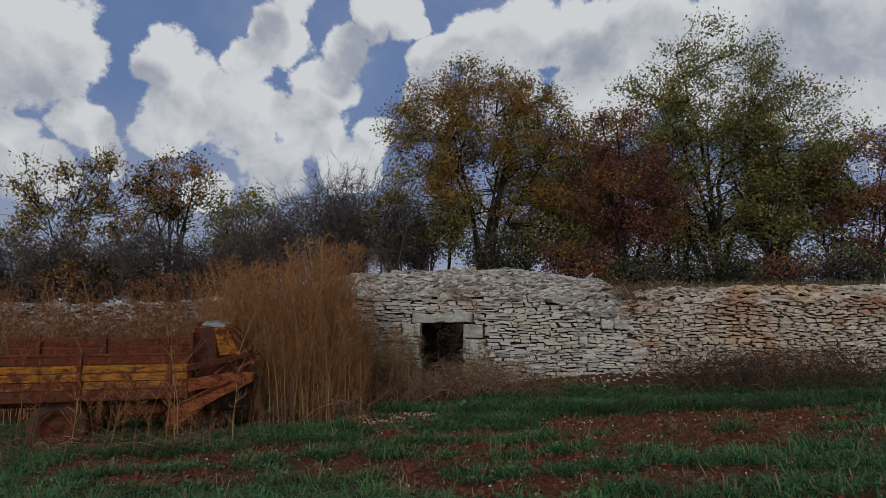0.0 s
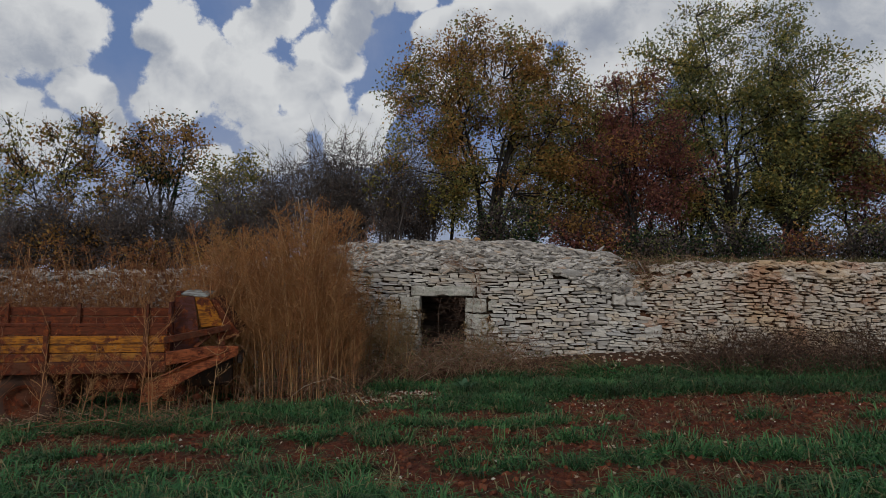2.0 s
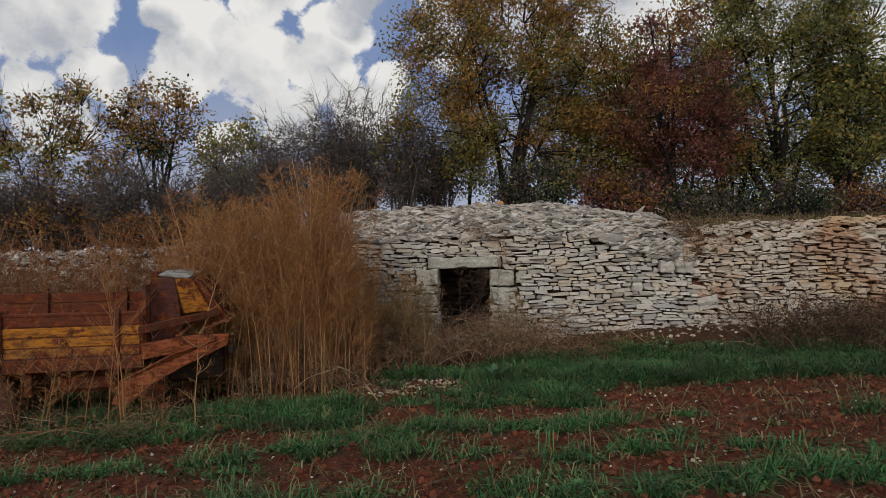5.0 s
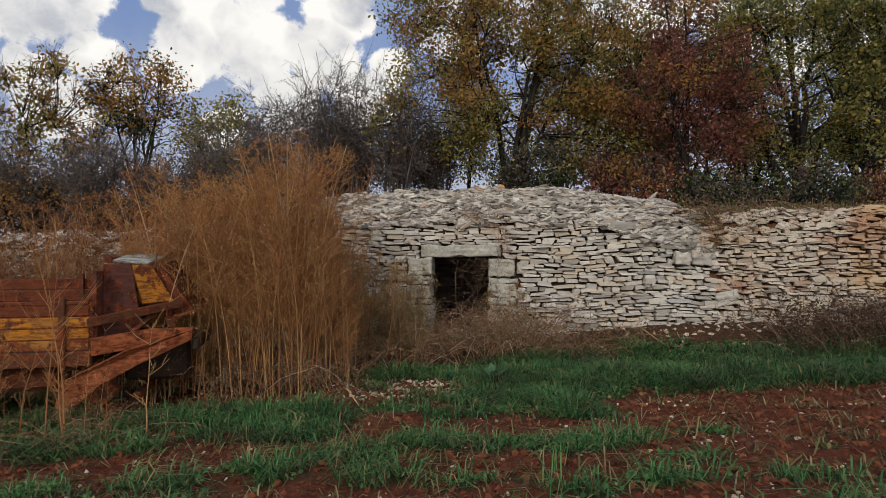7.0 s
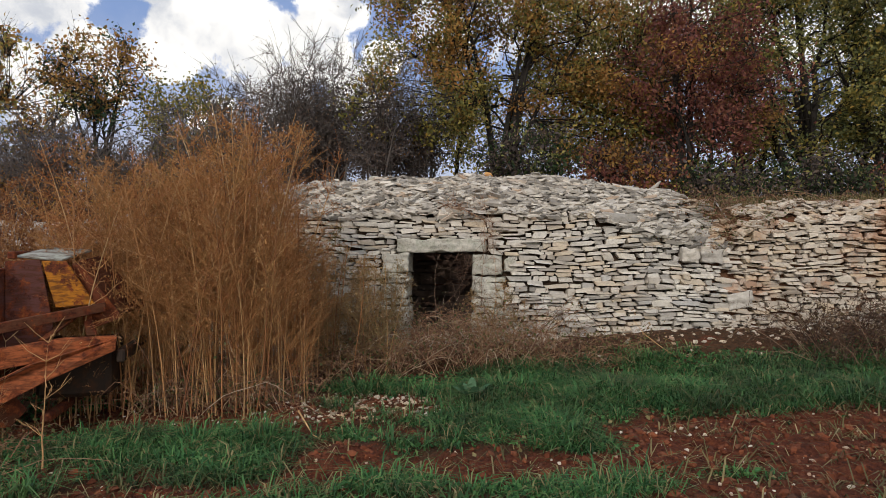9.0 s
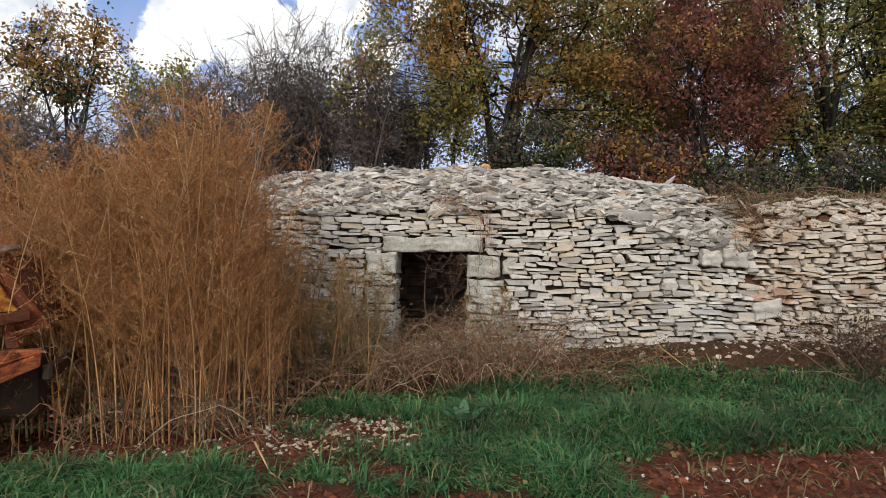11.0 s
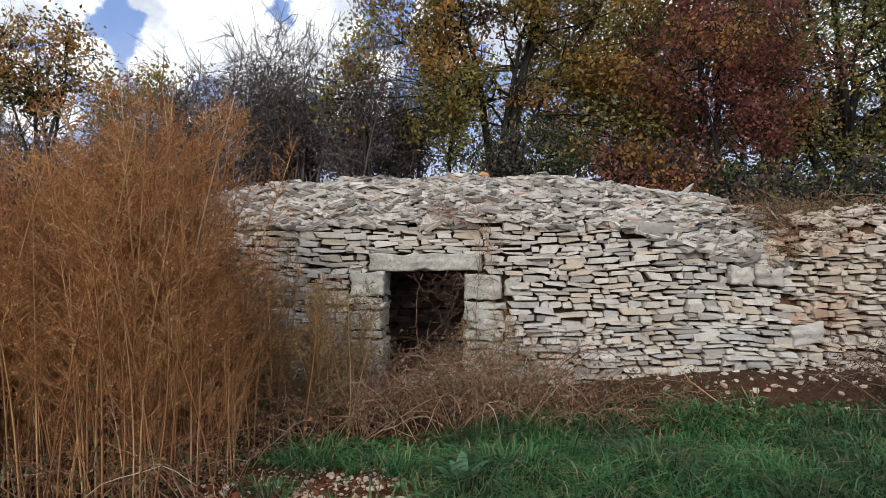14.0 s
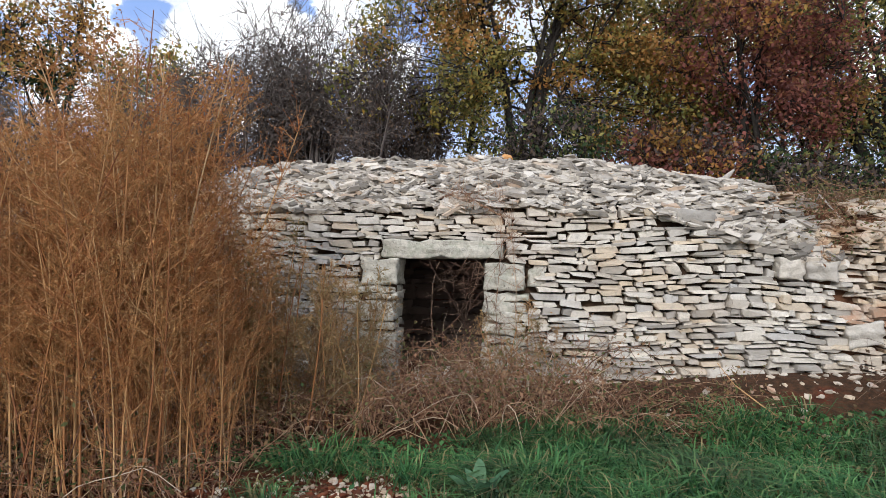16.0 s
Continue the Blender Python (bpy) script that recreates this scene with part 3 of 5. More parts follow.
def hut():
    thing = root("dry_stone_hut", pose(0, 0, 0), "round-backed dry stone hut of pale limestone slabs with a low doorway", "stone hut")
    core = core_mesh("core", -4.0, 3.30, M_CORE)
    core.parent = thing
    stones = Stones(thing, M_STONE, M_STONE_J, Vector((0.8, 11, 1.1)))
    lay_courses(stones, -4.0, 3.55, 0.9, 0.07, 0.32)
    stones.build()
    heap = root("loose_slab_roof", pose(0, 0, 0), "loose heaped roof of thin grey limestone slabs", "stone roof")
    slabs = Stones(heap, M_SLAB, M_SLAB_J, Vector((0.5, 11.6, 2)), "slab")
    lay_rubble(slabs, -4.0, 3.5, 5600, 0.138)
    slabs.build()
    # strip of packing over the doorway, and the chamber behind it, in shade-dark core brown
    y = wall_y(0, DOOR_TOP)
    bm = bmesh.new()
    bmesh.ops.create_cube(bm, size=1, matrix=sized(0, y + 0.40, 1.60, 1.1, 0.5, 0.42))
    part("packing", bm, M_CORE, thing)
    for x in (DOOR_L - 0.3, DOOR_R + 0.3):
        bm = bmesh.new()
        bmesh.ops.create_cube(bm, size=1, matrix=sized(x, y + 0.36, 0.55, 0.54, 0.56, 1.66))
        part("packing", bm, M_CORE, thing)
    # ring of inner stones, coloured dark for the shade inside the chamber
    inner = Stones(thing, M_INNER_SHADE, M_INNER_SHADE, Vector((0, 13, 1)), "inner_stone")
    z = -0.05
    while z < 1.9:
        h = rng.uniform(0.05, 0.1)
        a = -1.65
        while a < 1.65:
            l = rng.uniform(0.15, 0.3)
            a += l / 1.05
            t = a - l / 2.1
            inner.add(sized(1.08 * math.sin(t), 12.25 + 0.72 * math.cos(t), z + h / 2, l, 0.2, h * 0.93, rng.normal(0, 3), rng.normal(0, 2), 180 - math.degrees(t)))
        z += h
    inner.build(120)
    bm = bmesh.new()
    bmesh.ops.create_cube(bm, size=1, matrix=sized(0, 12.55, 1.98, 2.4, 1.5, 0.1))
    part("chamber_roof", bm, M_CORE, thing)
    # great stones round the doorway
    def block(name, xa, xb, za, zb, depth=0.36, proud=0.03, tilt=0.0, label="", mat=None):
        v, f = PROTOS[int(rng.integers(len(PROTOS)))]
        bm = bmesh.new()
        bmesh.ops.create_cube(bm, size=1)
        bmesh.ops.subdivide_edges(bm, edges=bm.edges, cuts=9, use_grid_fill=True)
        dims = Vector((xb - xa, depth, zb - za))
        for q in bm.verts:
            c = q.co.copy()
            w = Vector((c.x * dims.x, c.y * dims.y, c.z * dims.z))
            o = xa * 13 + za * 7
            push = 0.026 * wobble(w.x * 6 + o, w.y * 6, w.z * 6) + 0.024 * wobble(w.x * 15, w.y * 15 + o, w.z * 15)
            q.co = c.lerp(c.normalized() * 0.62, 0.035)
            q.co += Vector((c.x * push / dims.x, c.y * push / dims.y, c.z * push / dims.z)) * 2
        xc, zc = (xa + xb) / 2, (za + zb) / 2
        bmesh.ops.transform(bm, matrix=sized(xc, wall_y(xc, zc) + depth / 2 - proud, zc, (xb - xa) * rng.uniform(0.93, 1.0), depth, (zb - za) * 0.90, 0, tilt + rng.normal(0, 1.0), yaw_of(xc)), verts=bm.verts)
        for g in bm.faces:
            g.smooth = True
        part(name, bm, mat or M_BLOCK, thing, label)
    block("lintel", -0.61, 0.60, 1.385, 1.575, 0.55, 0.05, -0.5, "long grey limestone lintel over the doorway")
    for xa, xb, za, zb in ((-0.76, -0.43, 1.12, 1.38), (-0.80, -0.45, 1.05, 1.12), (-0.72, -0.42, 0.99, 1.05), (-0.78, -0.43, 0.78, 0.98), (-0.82, -0.44, 0.71, 0.77), (-0.79, -0.40, 0.45, 0.70),
                           (-0.82, -0.42, 0.38, 0.45), (-0.78, -0.44, 0.1, 0.36), (0.40, 0.79, 1.09, 1.37), (0.81, 0.97, 1.14, 1.33), (0.41, 0.84, 1.01, 1.08), (0.39, 0.80, 0.90, 1.0), (0.42, 0.86, 0.82, 0.90),
                           (0.40, 0.78, 0.70, 0.81), (0.43, 0.84, 0.62, 0.69), (0.39, 0.82, 0.47, 0.61), (0.40, 0.8, 0.2, 0.46)):
        block("jamb_stone", xa, xb, za, zb, 0.5, 0.03)
    for xa, xb, za, zb, t in ((2.99, 3.22, 1.26, 1.46, 6), (3.24, 3.47, 1.27, 1.44, 3), (1.98, 2.5, 1.78, 1.9, 2), (3.5, 3.78, 0.72, 0.92, -8)):
        block("large_stone", xa, xb, za, zb, 0.25, 0.04, t, "", M_STONE)


def retaining_wall(name, x0, x1, near, label, pm, jm, rubble):
    thing = root(name, pose(0, 0, 0), label, "stone wall")
    core = core_mesh("core", x0, x1, M_EARTH)
    core.parent = thing
    stones = Stones(thing, pm, jm, near)
    lay_courses(stones, 3.55 if x0 > 0 else x0, x1, 2.6, 0.06, 0.24)
    lay_rubble(stones, x0, x1, rubble, 0.14)
    stones.build()


hut()
retaining_wall("dry_stone_wall", 3.30, 12.0, Vector((4.6, 10.6, 1.2)), "ochre-stained dry stone retaining wall with a crumbling top", M_OCHRE, M_OCHRE_J, 1500)
retaining_wall("dry_stone_wall", -13.0, -4.0, Vector((-6, 12.5, 1.5)), "low grey dry stone wall overgrown with dry weeds", M_SLAB, M_SLAB_J, 900)


# ---- trees ----
def crown_points(blobs, n, r, shell=0.35):
    out = []
    vol = np.array([b[3] * b[4] * b[5] for b in blobs])
    for i in r.choice(len(blobs), n, p=vol / vol.sum()):
        cx, cy, cz, rx, ry, rz = blobs[i]
        d = r.normal(size=3)
        d /= np.linalg.norm(d)
        k = r.uniform(shell, 1.0) ** 0.6
        out.append((cx + d[0] * rx * k, cy + d[1] * ry * k, cz + d[2] * rz * k))
    return np.array(out)


def tree(name, x, y, blobs, stems, mats, seed, label, clusters=260, per=70, size=0.085, spread=0.24, thick=0.09, bare=0, wood_mat=None):
    """Stems rise from the foot and fork toward the crown's clusters; leaves hang about the twig ends. blobs lie round the foot."""
    r = np.random.default_rng(seed)
    z = ground_z(x, y) - 0.1
    thing = root(name, pose(x, y, z), label, "tree" if "shrub" not in name else "shrub")
    pts = crown_points(blobs, clusters, r)
    wood = Tubes(6)
    twigs = Tubes(3)
    top = max(b[2] + b[5] for b in blobs)
    nodes = []
    targets = crown_points([(b[0], b[1], b[2], b[3] * 0.7, b[4] * 0.7, b[5] * 0.75) for b in blobs], stems, r, 0.5)
    for tx, ty, tz in targets:
        foot = r.normal(0, 0.05 * stems ** 0.5, 3) * (1, 1, 0)
        n = 9
        t = np.linspace(0, 1, n)[:, None]
        path = foot + (np.array([tx, ty, tz]) - foot) * np.concatenate([t ** 1.5, t ** 1.5, t ** 0.9], 1)
        path[1:] += r.normal(0, 0.05, (n - 1, 3)) * t[1:]
        rad = thick * r.uniform(0.6, 1.0) * (1 - 0.85 * t[:, 0])
        wood.add(path, rad)
        nodes += [path[k] for k in range(3, n)]
        for k in range(3, n - 1):
            for _ in range(2):
                e = path[k] + r.normal(0, 1, 3) * (0.5, 0.5, 0.25) * (0.5 + top * 0.07) + (0, 0, 0.35)
                m = (path[k] + e) / 2 + r.normal(0, 0.08, 3)
                wood.add([path[k], m, e], [rad[k] * 0.55, rad[k] * 0.35, 0.008])
                nodes += [m, e]
    nodes = np.array(nodes)
    for p in pts:
        d = np.linalg.norm(nodes - p, axis=1) + 0.6 * np.maximum(0, nodes[:, 2] - p[2])
        a = nodes[int(np.argmin(d))]
        m = (a * 0.5 + p * 0.5) + r.normal(0, 0.06, 3)
        twigs.add([a, m, p], [0.014, 0.009, 0.004])
        for _ in range(5 + bare):
            e = p + r.normal(0, spread * (1 + 0.4 * (bare > 0)), 3) + (0, 0, 0.05 + 0.12 * (bare > 0))
            twigs.add([m * 0.3 + p * 0.7, (p + e) / 2 + r.normal(0, 0.03, 3), e], [0.006, 0.004, 0.002])
    wood.make("trunk", M_BARK, thing)
    tagged(twigs.make("branchwork", wood_mat or M_BARK, thing), "", "", "", "stuff")
    share = np.array([m[1] for m in mats])
    noise_key = np.array([m[2](p) if len(m) > 2 else 0 for p in pts for m in mats]).reshape(len(pts), len(mats))
    pick = np.argmax(noise_key + np.log(share)[None] * 0.6 + r.gumbel(size=(len(pts), len(mats))) * 0.6, axis=1)
    for i, m in enumerate(mats):
        c = pts[pick == i]
        if len(c) and per:
            cnt = r.poisson(per * r.uniform(0.5, 1.4, len(c)))
            cc = np.repeat(c, cnt, axis=0)
            cc = cc + r.normal(0, spread, cc.shape) * (1, 1, 0.75)
            v, f = leaves_arrays(cc, size, r, 0.4)
            fast_mesh("crown", v, f, m[0], thing)
    return thing


BEHIND = "trees behind the stone hut"
tree("oak_tree", 1.15, 15.7, [(-1.5, 0, 4.0, 1.3, 1.4, 1.5), (0.0, 0, 4.7, 1.5, 1.5, 1.6), (1.3, 0.3, 3.9, 1.3, 1.4, 1.8), (-1.6, -0.7, 2.0, 1.5, 1.0, 1.1), (1.6, 0, 1.7, 1.4, 1.0, 1.1), (0.1, 0.5, 2.5, 1.3, 0.8, 1.3)], 7,
     [(L_ORANGE, 0.55, lambda p: 0.35 * p[2] - 1.2), (L_OLIVE, 0.45)], 11, "autumn oak with orange-brown and olive leaves on several stems", 400, 112, 0.080, 0.19, 0.11)
tree("oak_tree", 3.7, 17.0, [(0, 0, 3.9, 1.3, 1.3, 1.4), (0.2, 0, 2.1, 1.4, 1.2, 1.4)], 4, [(L_ORANGE, 0.4), (L_OLIVE, 0.6)], 12, "smaller autumn oak with brown-olive leaves", 150, 135, 0.082, 0.19, 0.11)
tree("smoke_tree", 4.75, 15.0, [(-0.2, 0, 4.5, 0.6, 0.8, 0.9), (0.2, 0, 3.4, 1.0, 1.0, 0.9), (0.9, 0.2, 2.3, 1.0, 1.0, 0.8), (-0.7, 0, 2.6, 1.0, 1.0, 0.9), (0.1, 0, 1.5, 1.0, 0.8, 0.7)], 6, [(L_RED, 0.85), (L_ORANGE, 0.15)], 13, "dark red autumn tree among greener ones", 150, 105, 0.078, 0.2, 0.08)
tree("ash_tree", 7.9, 16.6, [(0, 0, 6.0, 2.0, 1.8, 2.1), (-1.9, 0, 4.7, 1.7, 1.6, 1.8), (2.1, 0, 4.6, 1.9, 1.6, 1.9), (0.4, 0, 2.6, 2.6, 1.6, 1.5), (3.0, 0, 2.6, 1.0, 1.2, 1.2)], 9, [(L_GREEN, 0.7), (L_OLIVE, 0.3)], 14, "tall dark green tree with thinning yellowing leaves", 420, 105, 0.088, 0.2, 0.13)
tree("smoke_tree", 12.0, 16.2, [(0, 0, 3.4, 1.7, 1.4, 1.5), (0.2, 0, 1.9, 1.8, 1.2, 1.3)], 5, [(L_RED, 0.8), (L_ORANGE, 0.2)], 15, "red-brown autumn tree with thin stems", 150, 100, 0.09, 0.2, 0.07)
tree("ash_tree", 10.6, 18.5, [(0, 0, 3.6, 2.0, 1.4, 1.9), (0.2, 0, 1.8, 2.0, 1.3, 1.3)], 7, [(L_GREEN, 0.9), (L_OLIVE, 0.1)], 25, "dark green tree behind thin trunks", 70, 80, 0.11, 0.22, 0.1)
tree("ash_tree", 6.2, 19.5, [(0, 0, 3.6, 2.2, 1.4, 1.8), (0.2, 0, 1.6, 2.4, 1.3, 1.3)], 7, [(L_GREEN, 0.9), (L_OLIVE, 0.1)], 26, "dark green tree closing the wood behind", 75, 80, 0.12, 0.22, 0.1)
tree("walnut_tree", -10.2, 16.5, [(-0.8, 0, 3.3, 1.6, 1.2, 1.2), (1.2, 0, 3.3, 1.6, 1.2, 1.1), (0, 0, 1.9, 2.6, 1.2, 1.3)], 11, [(L_ORANGE, 0.4), (L_OLIVE, 0.6)], 16, "thin-leaved tree with ochre leaves and bare limbs", 150, 42, 0.11, 0.17, 0.06, bare=6)
tree("locust_tree", -7.7, 16.6, [(0, 0, 3.5, 1.2, 0.8, 1.0), (0.1, 0, 1.8, 0.4, 0.45, 1.4)], 5, [(L_ORANGE, 0.5), (L_IVY, 0.8, lambda p: 2.0 - p[2] * 0.8)], 17, "slender tree with ivy-clad dark trunk", 70, 60, 0.09, 0.18)
tree("oak_tree", -5.9, 17.0, [(0, 0, 2.4, 1.0, 0.9, 1.1), (0.2, 0, 1.4, 1.2, 0.9, 0.9)], 4, [(L_OLIVE, 1.0)], 18, "small olive-yellow tree behind the scrub", 110, 90, 0.09, 0.19)
for i, (x, y, h) in enumerate(((4.6, 17.8, 4.6), (6.4, 16.9, 5.2), (7.2, 17.9, 5.6), (8.8, 16.0, 5.4), (9.6, 17.2, 5.0), (10.9, 16.4, 4.6), (0.2, 18.6, 4.2), (2.6, 18.2, 4.4))):
    tree("young_ash_tree", x, y, [(0, 0, h * 0.78, 0.8, 0.8, h * 0.22), (0.3, 0, h * 0.45, 0.7, 0.7, h * 0.25)], 3, [(L_GREEN, 0.5), (L_OLIVE, 0.5)], 80 + i, "slender dark-stemmed young tree in the wood", 60, 60, 0.1, 0.22, 0.075)
# bare thicket and low growth on the bank
def thorn_shrub(x, y, wide, high, seed):
    r = np.random.default_rng(seed)
    z = ground_z(x, y) - 0.05
    thing = root("thorn_shrub", pose(x, y, z), "bare grey-brown thorny shrub with dense fine twigs", "shrub", "bare thorn shrubs behind the hut")
    limbs, twigs, spots = Tubes(4), Tubes(3), []
    for _ in range(34):
        az, spread, tall = r.uniform(0, 6.28), wide * r.uniform(0.1, 1.0), high * r.uniform(0.55, 1.08)
        t = np.linspace(0, 1, 9)
        foot = r.normal(0, 0.12, 2)
        path = np.stack([foot[0] + math.cos(az) * spread * t ** 1.5, foot[1] + 0.6 * math.sin(az) * spread * t ** 1.5, tall * t ** 0.85], 1) + np.cumsum(r.normal(0, 0.035, (9, 3)), 0)
        limbs.add(path, r.uniform(0.012, 0.026) * (1.08 - t))
        for _ in range(16):
            i = int(r.integers(2, 9))
            d = np.array([math.cos(az), math.sin(az), 1.2]) * 0.4 + r.normal(0, 0.55, 3)
            d *= high * r.uniform(0.07, 0.17) / np.linalg.norm(d)
            m, e = path[i] + d * 0.5 + r.normal(0, 0.02, 3), path[i] + d
            twigs.add([path[i], m, e], [0.0075, 0.0055, 0.0028])
            spots.append(e)
            for _ in range(4):
                q = d * r.uniform(0.3, 0.6) + r.normal(0, 0.10, 3)
                b = m if r.random() < 0.5 else e
                twigs.add([b, b + q], [0.0042, 0.002])
                spots.append(b + q * 0.7)
    limbs.make("trunk", M_GREYTWIG, thing)
    tagged(twigs.make("branchwork", M_GREYTWIG, thing), "", "", "", "stuff")
    c = np.array([p for p in spots if p[2] < high * r.uniform(0.35, 0.95)])
    c = np.repeat(c, 3, axis=0) + r.normal(0, 0.09, (3 * len(c), 3))
    v, f = leaves_arrays(c, 0.06, r, 0.4)
    fast_mesh("crown", v, f, L_SCRUB, thing)


for i, (x, y, wide, high) in enumerate(((-5.0, 15.6, 1.3, 2.3), (-4.1, 15.2, 1.2, 2.6), (-3.1, 14.9, 1.2, 2.9), (-2.2, 15.2, 1.1, 2.9), (-1.3, 15.0, 1.1, 2.7), (-0.6, 15.5, 0.9, 2.2), (-2.7, 16.2, 1.4, 2.8),
                                        (-11.4, 15.0, 1.2, 1.7), (-10.1, 14.7, 1.2, 1.9), (-8.8, 14.9, 1.2, 1.8), (-7.5, 14.6, 1.1, 2.0), (-6.3, 14.8, 1.1, 1.9))):
    thorn_shrub(x, y, wide, high, 30 + i)
for i, x in enumerate(q for q in np.arange(-12.5, 14.6, 1.75) if not -4.3 < q < 0.2):
    warm = [(L_SCRUB, 0.55), (L_IVY, 0.25), (L_GREEN, 0.2)] if i % 3 else [(L_RED, 0.45), (L_ORANGE, 0.25), (L_SCRUB, 0.3)]
    wide, high = rng.uniform(0.7, 1.2), rng.uniform(0.7, 1.35)
    if x < -4.5:
        warm = [(L_SCRUB, 0.6), (L_ORANGE, 0.4)]
    tree("bank_shrub", float(x), float(rng.uniform(14.4, 15.2)), [(0, 0, high * 0.55, wide, 0.8, high * 0.5)], 6, warm, 50 + i, "low tangled shrub on the grassy bank", 60, 75, 0.08, 0.2, 0.025)


# ---- dried tall weeds ----
def weed_proto(seed, high, foliage, leaf, branchy=26, name="dried_weed", bare=0.34, size=0.021):
    """A straight stalk, bare below, with a narrow feathery plume of rising side branches."""
    r = np.random.default_rng(seed)
    thing = root(name, pose(0, 0, -5), "tall dried russet weed with feathery seed branches", "weed", "dried weeds beside the wreck")
    stem, fol = Tubes(4), Tubes(3)
    t = np.linspace(0, 1, 9)
    lean = r.normal(0, 0.085, 2)
    path = np.stack([lean[0] * high * t ** 2 + 0.015 * np.sin(t * 5 + seed), lean[1] * high * t ** 2, high * t], 1)
    stem.add(path, 0.0078 * (1 - 0.78 * t) + 0.0008)
    spots = []
    for _ in range(branchy):
        k = bare + (0.98 - bare) * r.random() ** 0.9
        p = np.array([np.interp(k, t, path[:, i]) for i in range(3)])
        long = high * (0.20 * (1 - k) ** 0.7 + 0.035) * r.uniform(0.6, 1.35)
        az = r.uniform(0, 2 * math.pi)
        out = np.array([math.cos(az), math.sin(az), 0.0])
        e = p + long * (out * r.uniform(0.5, 1.0) + np.array([0, 0, r.uniform(0.35, 0.85)]))
        m = (p + e) / 2 + out * long * 0.08
        fol.add([p, m, e], [0.0027, 0.0019, 0.0009])
        for q in range(5):
            a = p + (e - p) * r.uniform(0.2, 0.98)
            d = (e - p) * 0.25 + r.normal(0, 0.045, 3)
            b = a + d
            fol.add([a, b], [0.0014, 0.0007])
            spots.append(a + d * r.uniform(0.2, 1, (3, 1)) + r.normal(0, 0.006, (3, 3)))
        spots.append(p + (e - p) * r.uniform(0.2, 1, (4, 1)) + r.normal(0, 0.008, (4, 3)))
    stem.make("stem", M_DRY, thing)
    tagged(fol.make("side_branch", leaf, thing), "", "", "", "stuff")
    v, f = leaves_arrays(np.concatenate(spots), size, r, -0.5, 0.36)
    tagged(fast_mesh("foliage", v, f, foliage, thing), "", "", "", "stuff")
    return thing


M_PLUME = material("russet_side_branches", dry_colour, 0.85)
M_WISP = material("olive_brown_wisps", blend_colour(each, [(0, (0.34, 0.23, 0.115)), (0.5, (0.44, 0.26, 0.125)), (1, (0.31, 0.265, 0.115))], 3), 0.85, None, 0.3)
weeds = [weed_proto(100 + k, 2.3, M_RUSSET, M_PLUME, 28 + 2 * k, "dried_weed", 0.16 + 0.04 * k) for k in range(6)]
wisps = [weed_proto(120 + k, 1.4, M_WISP, M_WISP, 32, "wispy_bush", 0.10, 0.024) for k in range(3)]
for k in wisps:
    tagged(k, "wispy olive-brown bush against the stone face", "shrub", "wispy bushes beside the doorway")


def plant(proto, x, y, k, lean=4.0):
    return copy_thing(proto, pose(x, y, ground_z(x, y) - 0.02, rng.normal(0, lean), rng.normal(0, lean), rng.uniform(0, 360)) @ Matrix.Scale(k, 4))


def placed(proto, x, y, k, lean=4.0):
    ob = plant(proto, x, y, 1.0, lean)
    ob.scale = (k, k, k)
    return ob


def weed_top(x):
    """How high the clump grows: a tall peak beside the hut, a dip, and a second hump."""
    return along(x, [(-3.8, 2.5), (-3.1, 2.75), (-2.6, 2.5), (-2.3, 2.75), (-1.98, 3.15), (-1.62, 2.4), (-1.38, 1.8), (-1.2, 1.2)])


placed(weeds[0], -1.88, 9.45, 1.3, 0.5)
for _ in range(24):
    x = rng.normal(-2.06, 0.14)
    placed(weeds[int(rng.integers(6))], x, rng.uniform(9.5, 10.2), weed_top(x) / 2.3 * rng.uniform(0.86, 0.97), 1.5)
for q in range(205):
    x, y = rng.uniform(-3.75, -1.28), rng.uniform(9.05, 10.7)
    k = weed_top(x) / 2.3 * (1 - 0.42 * rng.random() ** 1.6) * (0.86 + 0.14 * smooth(9.0, 9.5, y))
    placed(weeds[int(rng.integers(6))], x, y, k, 2.5 if q % 3 else 7.0)
for _ in range(26):
    x, y = rng.uniform(-3.6, -1.3), rng.uniform(8.9, 9.6)
    placed(weeds[int(rng.integers(6))], x, y, rng.uniform(0.22, 0.5), 9)
M_RUSSET_J = material("russet_foliage_joined", blend_colour(island, [(0, (0.10, 0.035, 0.017)), (0.5, (0.30, 0.12, 0.045)), (0.85, (0.42, 0.20, 0.08)), (1, (0.50, 0.30, 0.15))], 1.2, (0.14, 0.065, 0.03)), 0.85, None, 0.3)


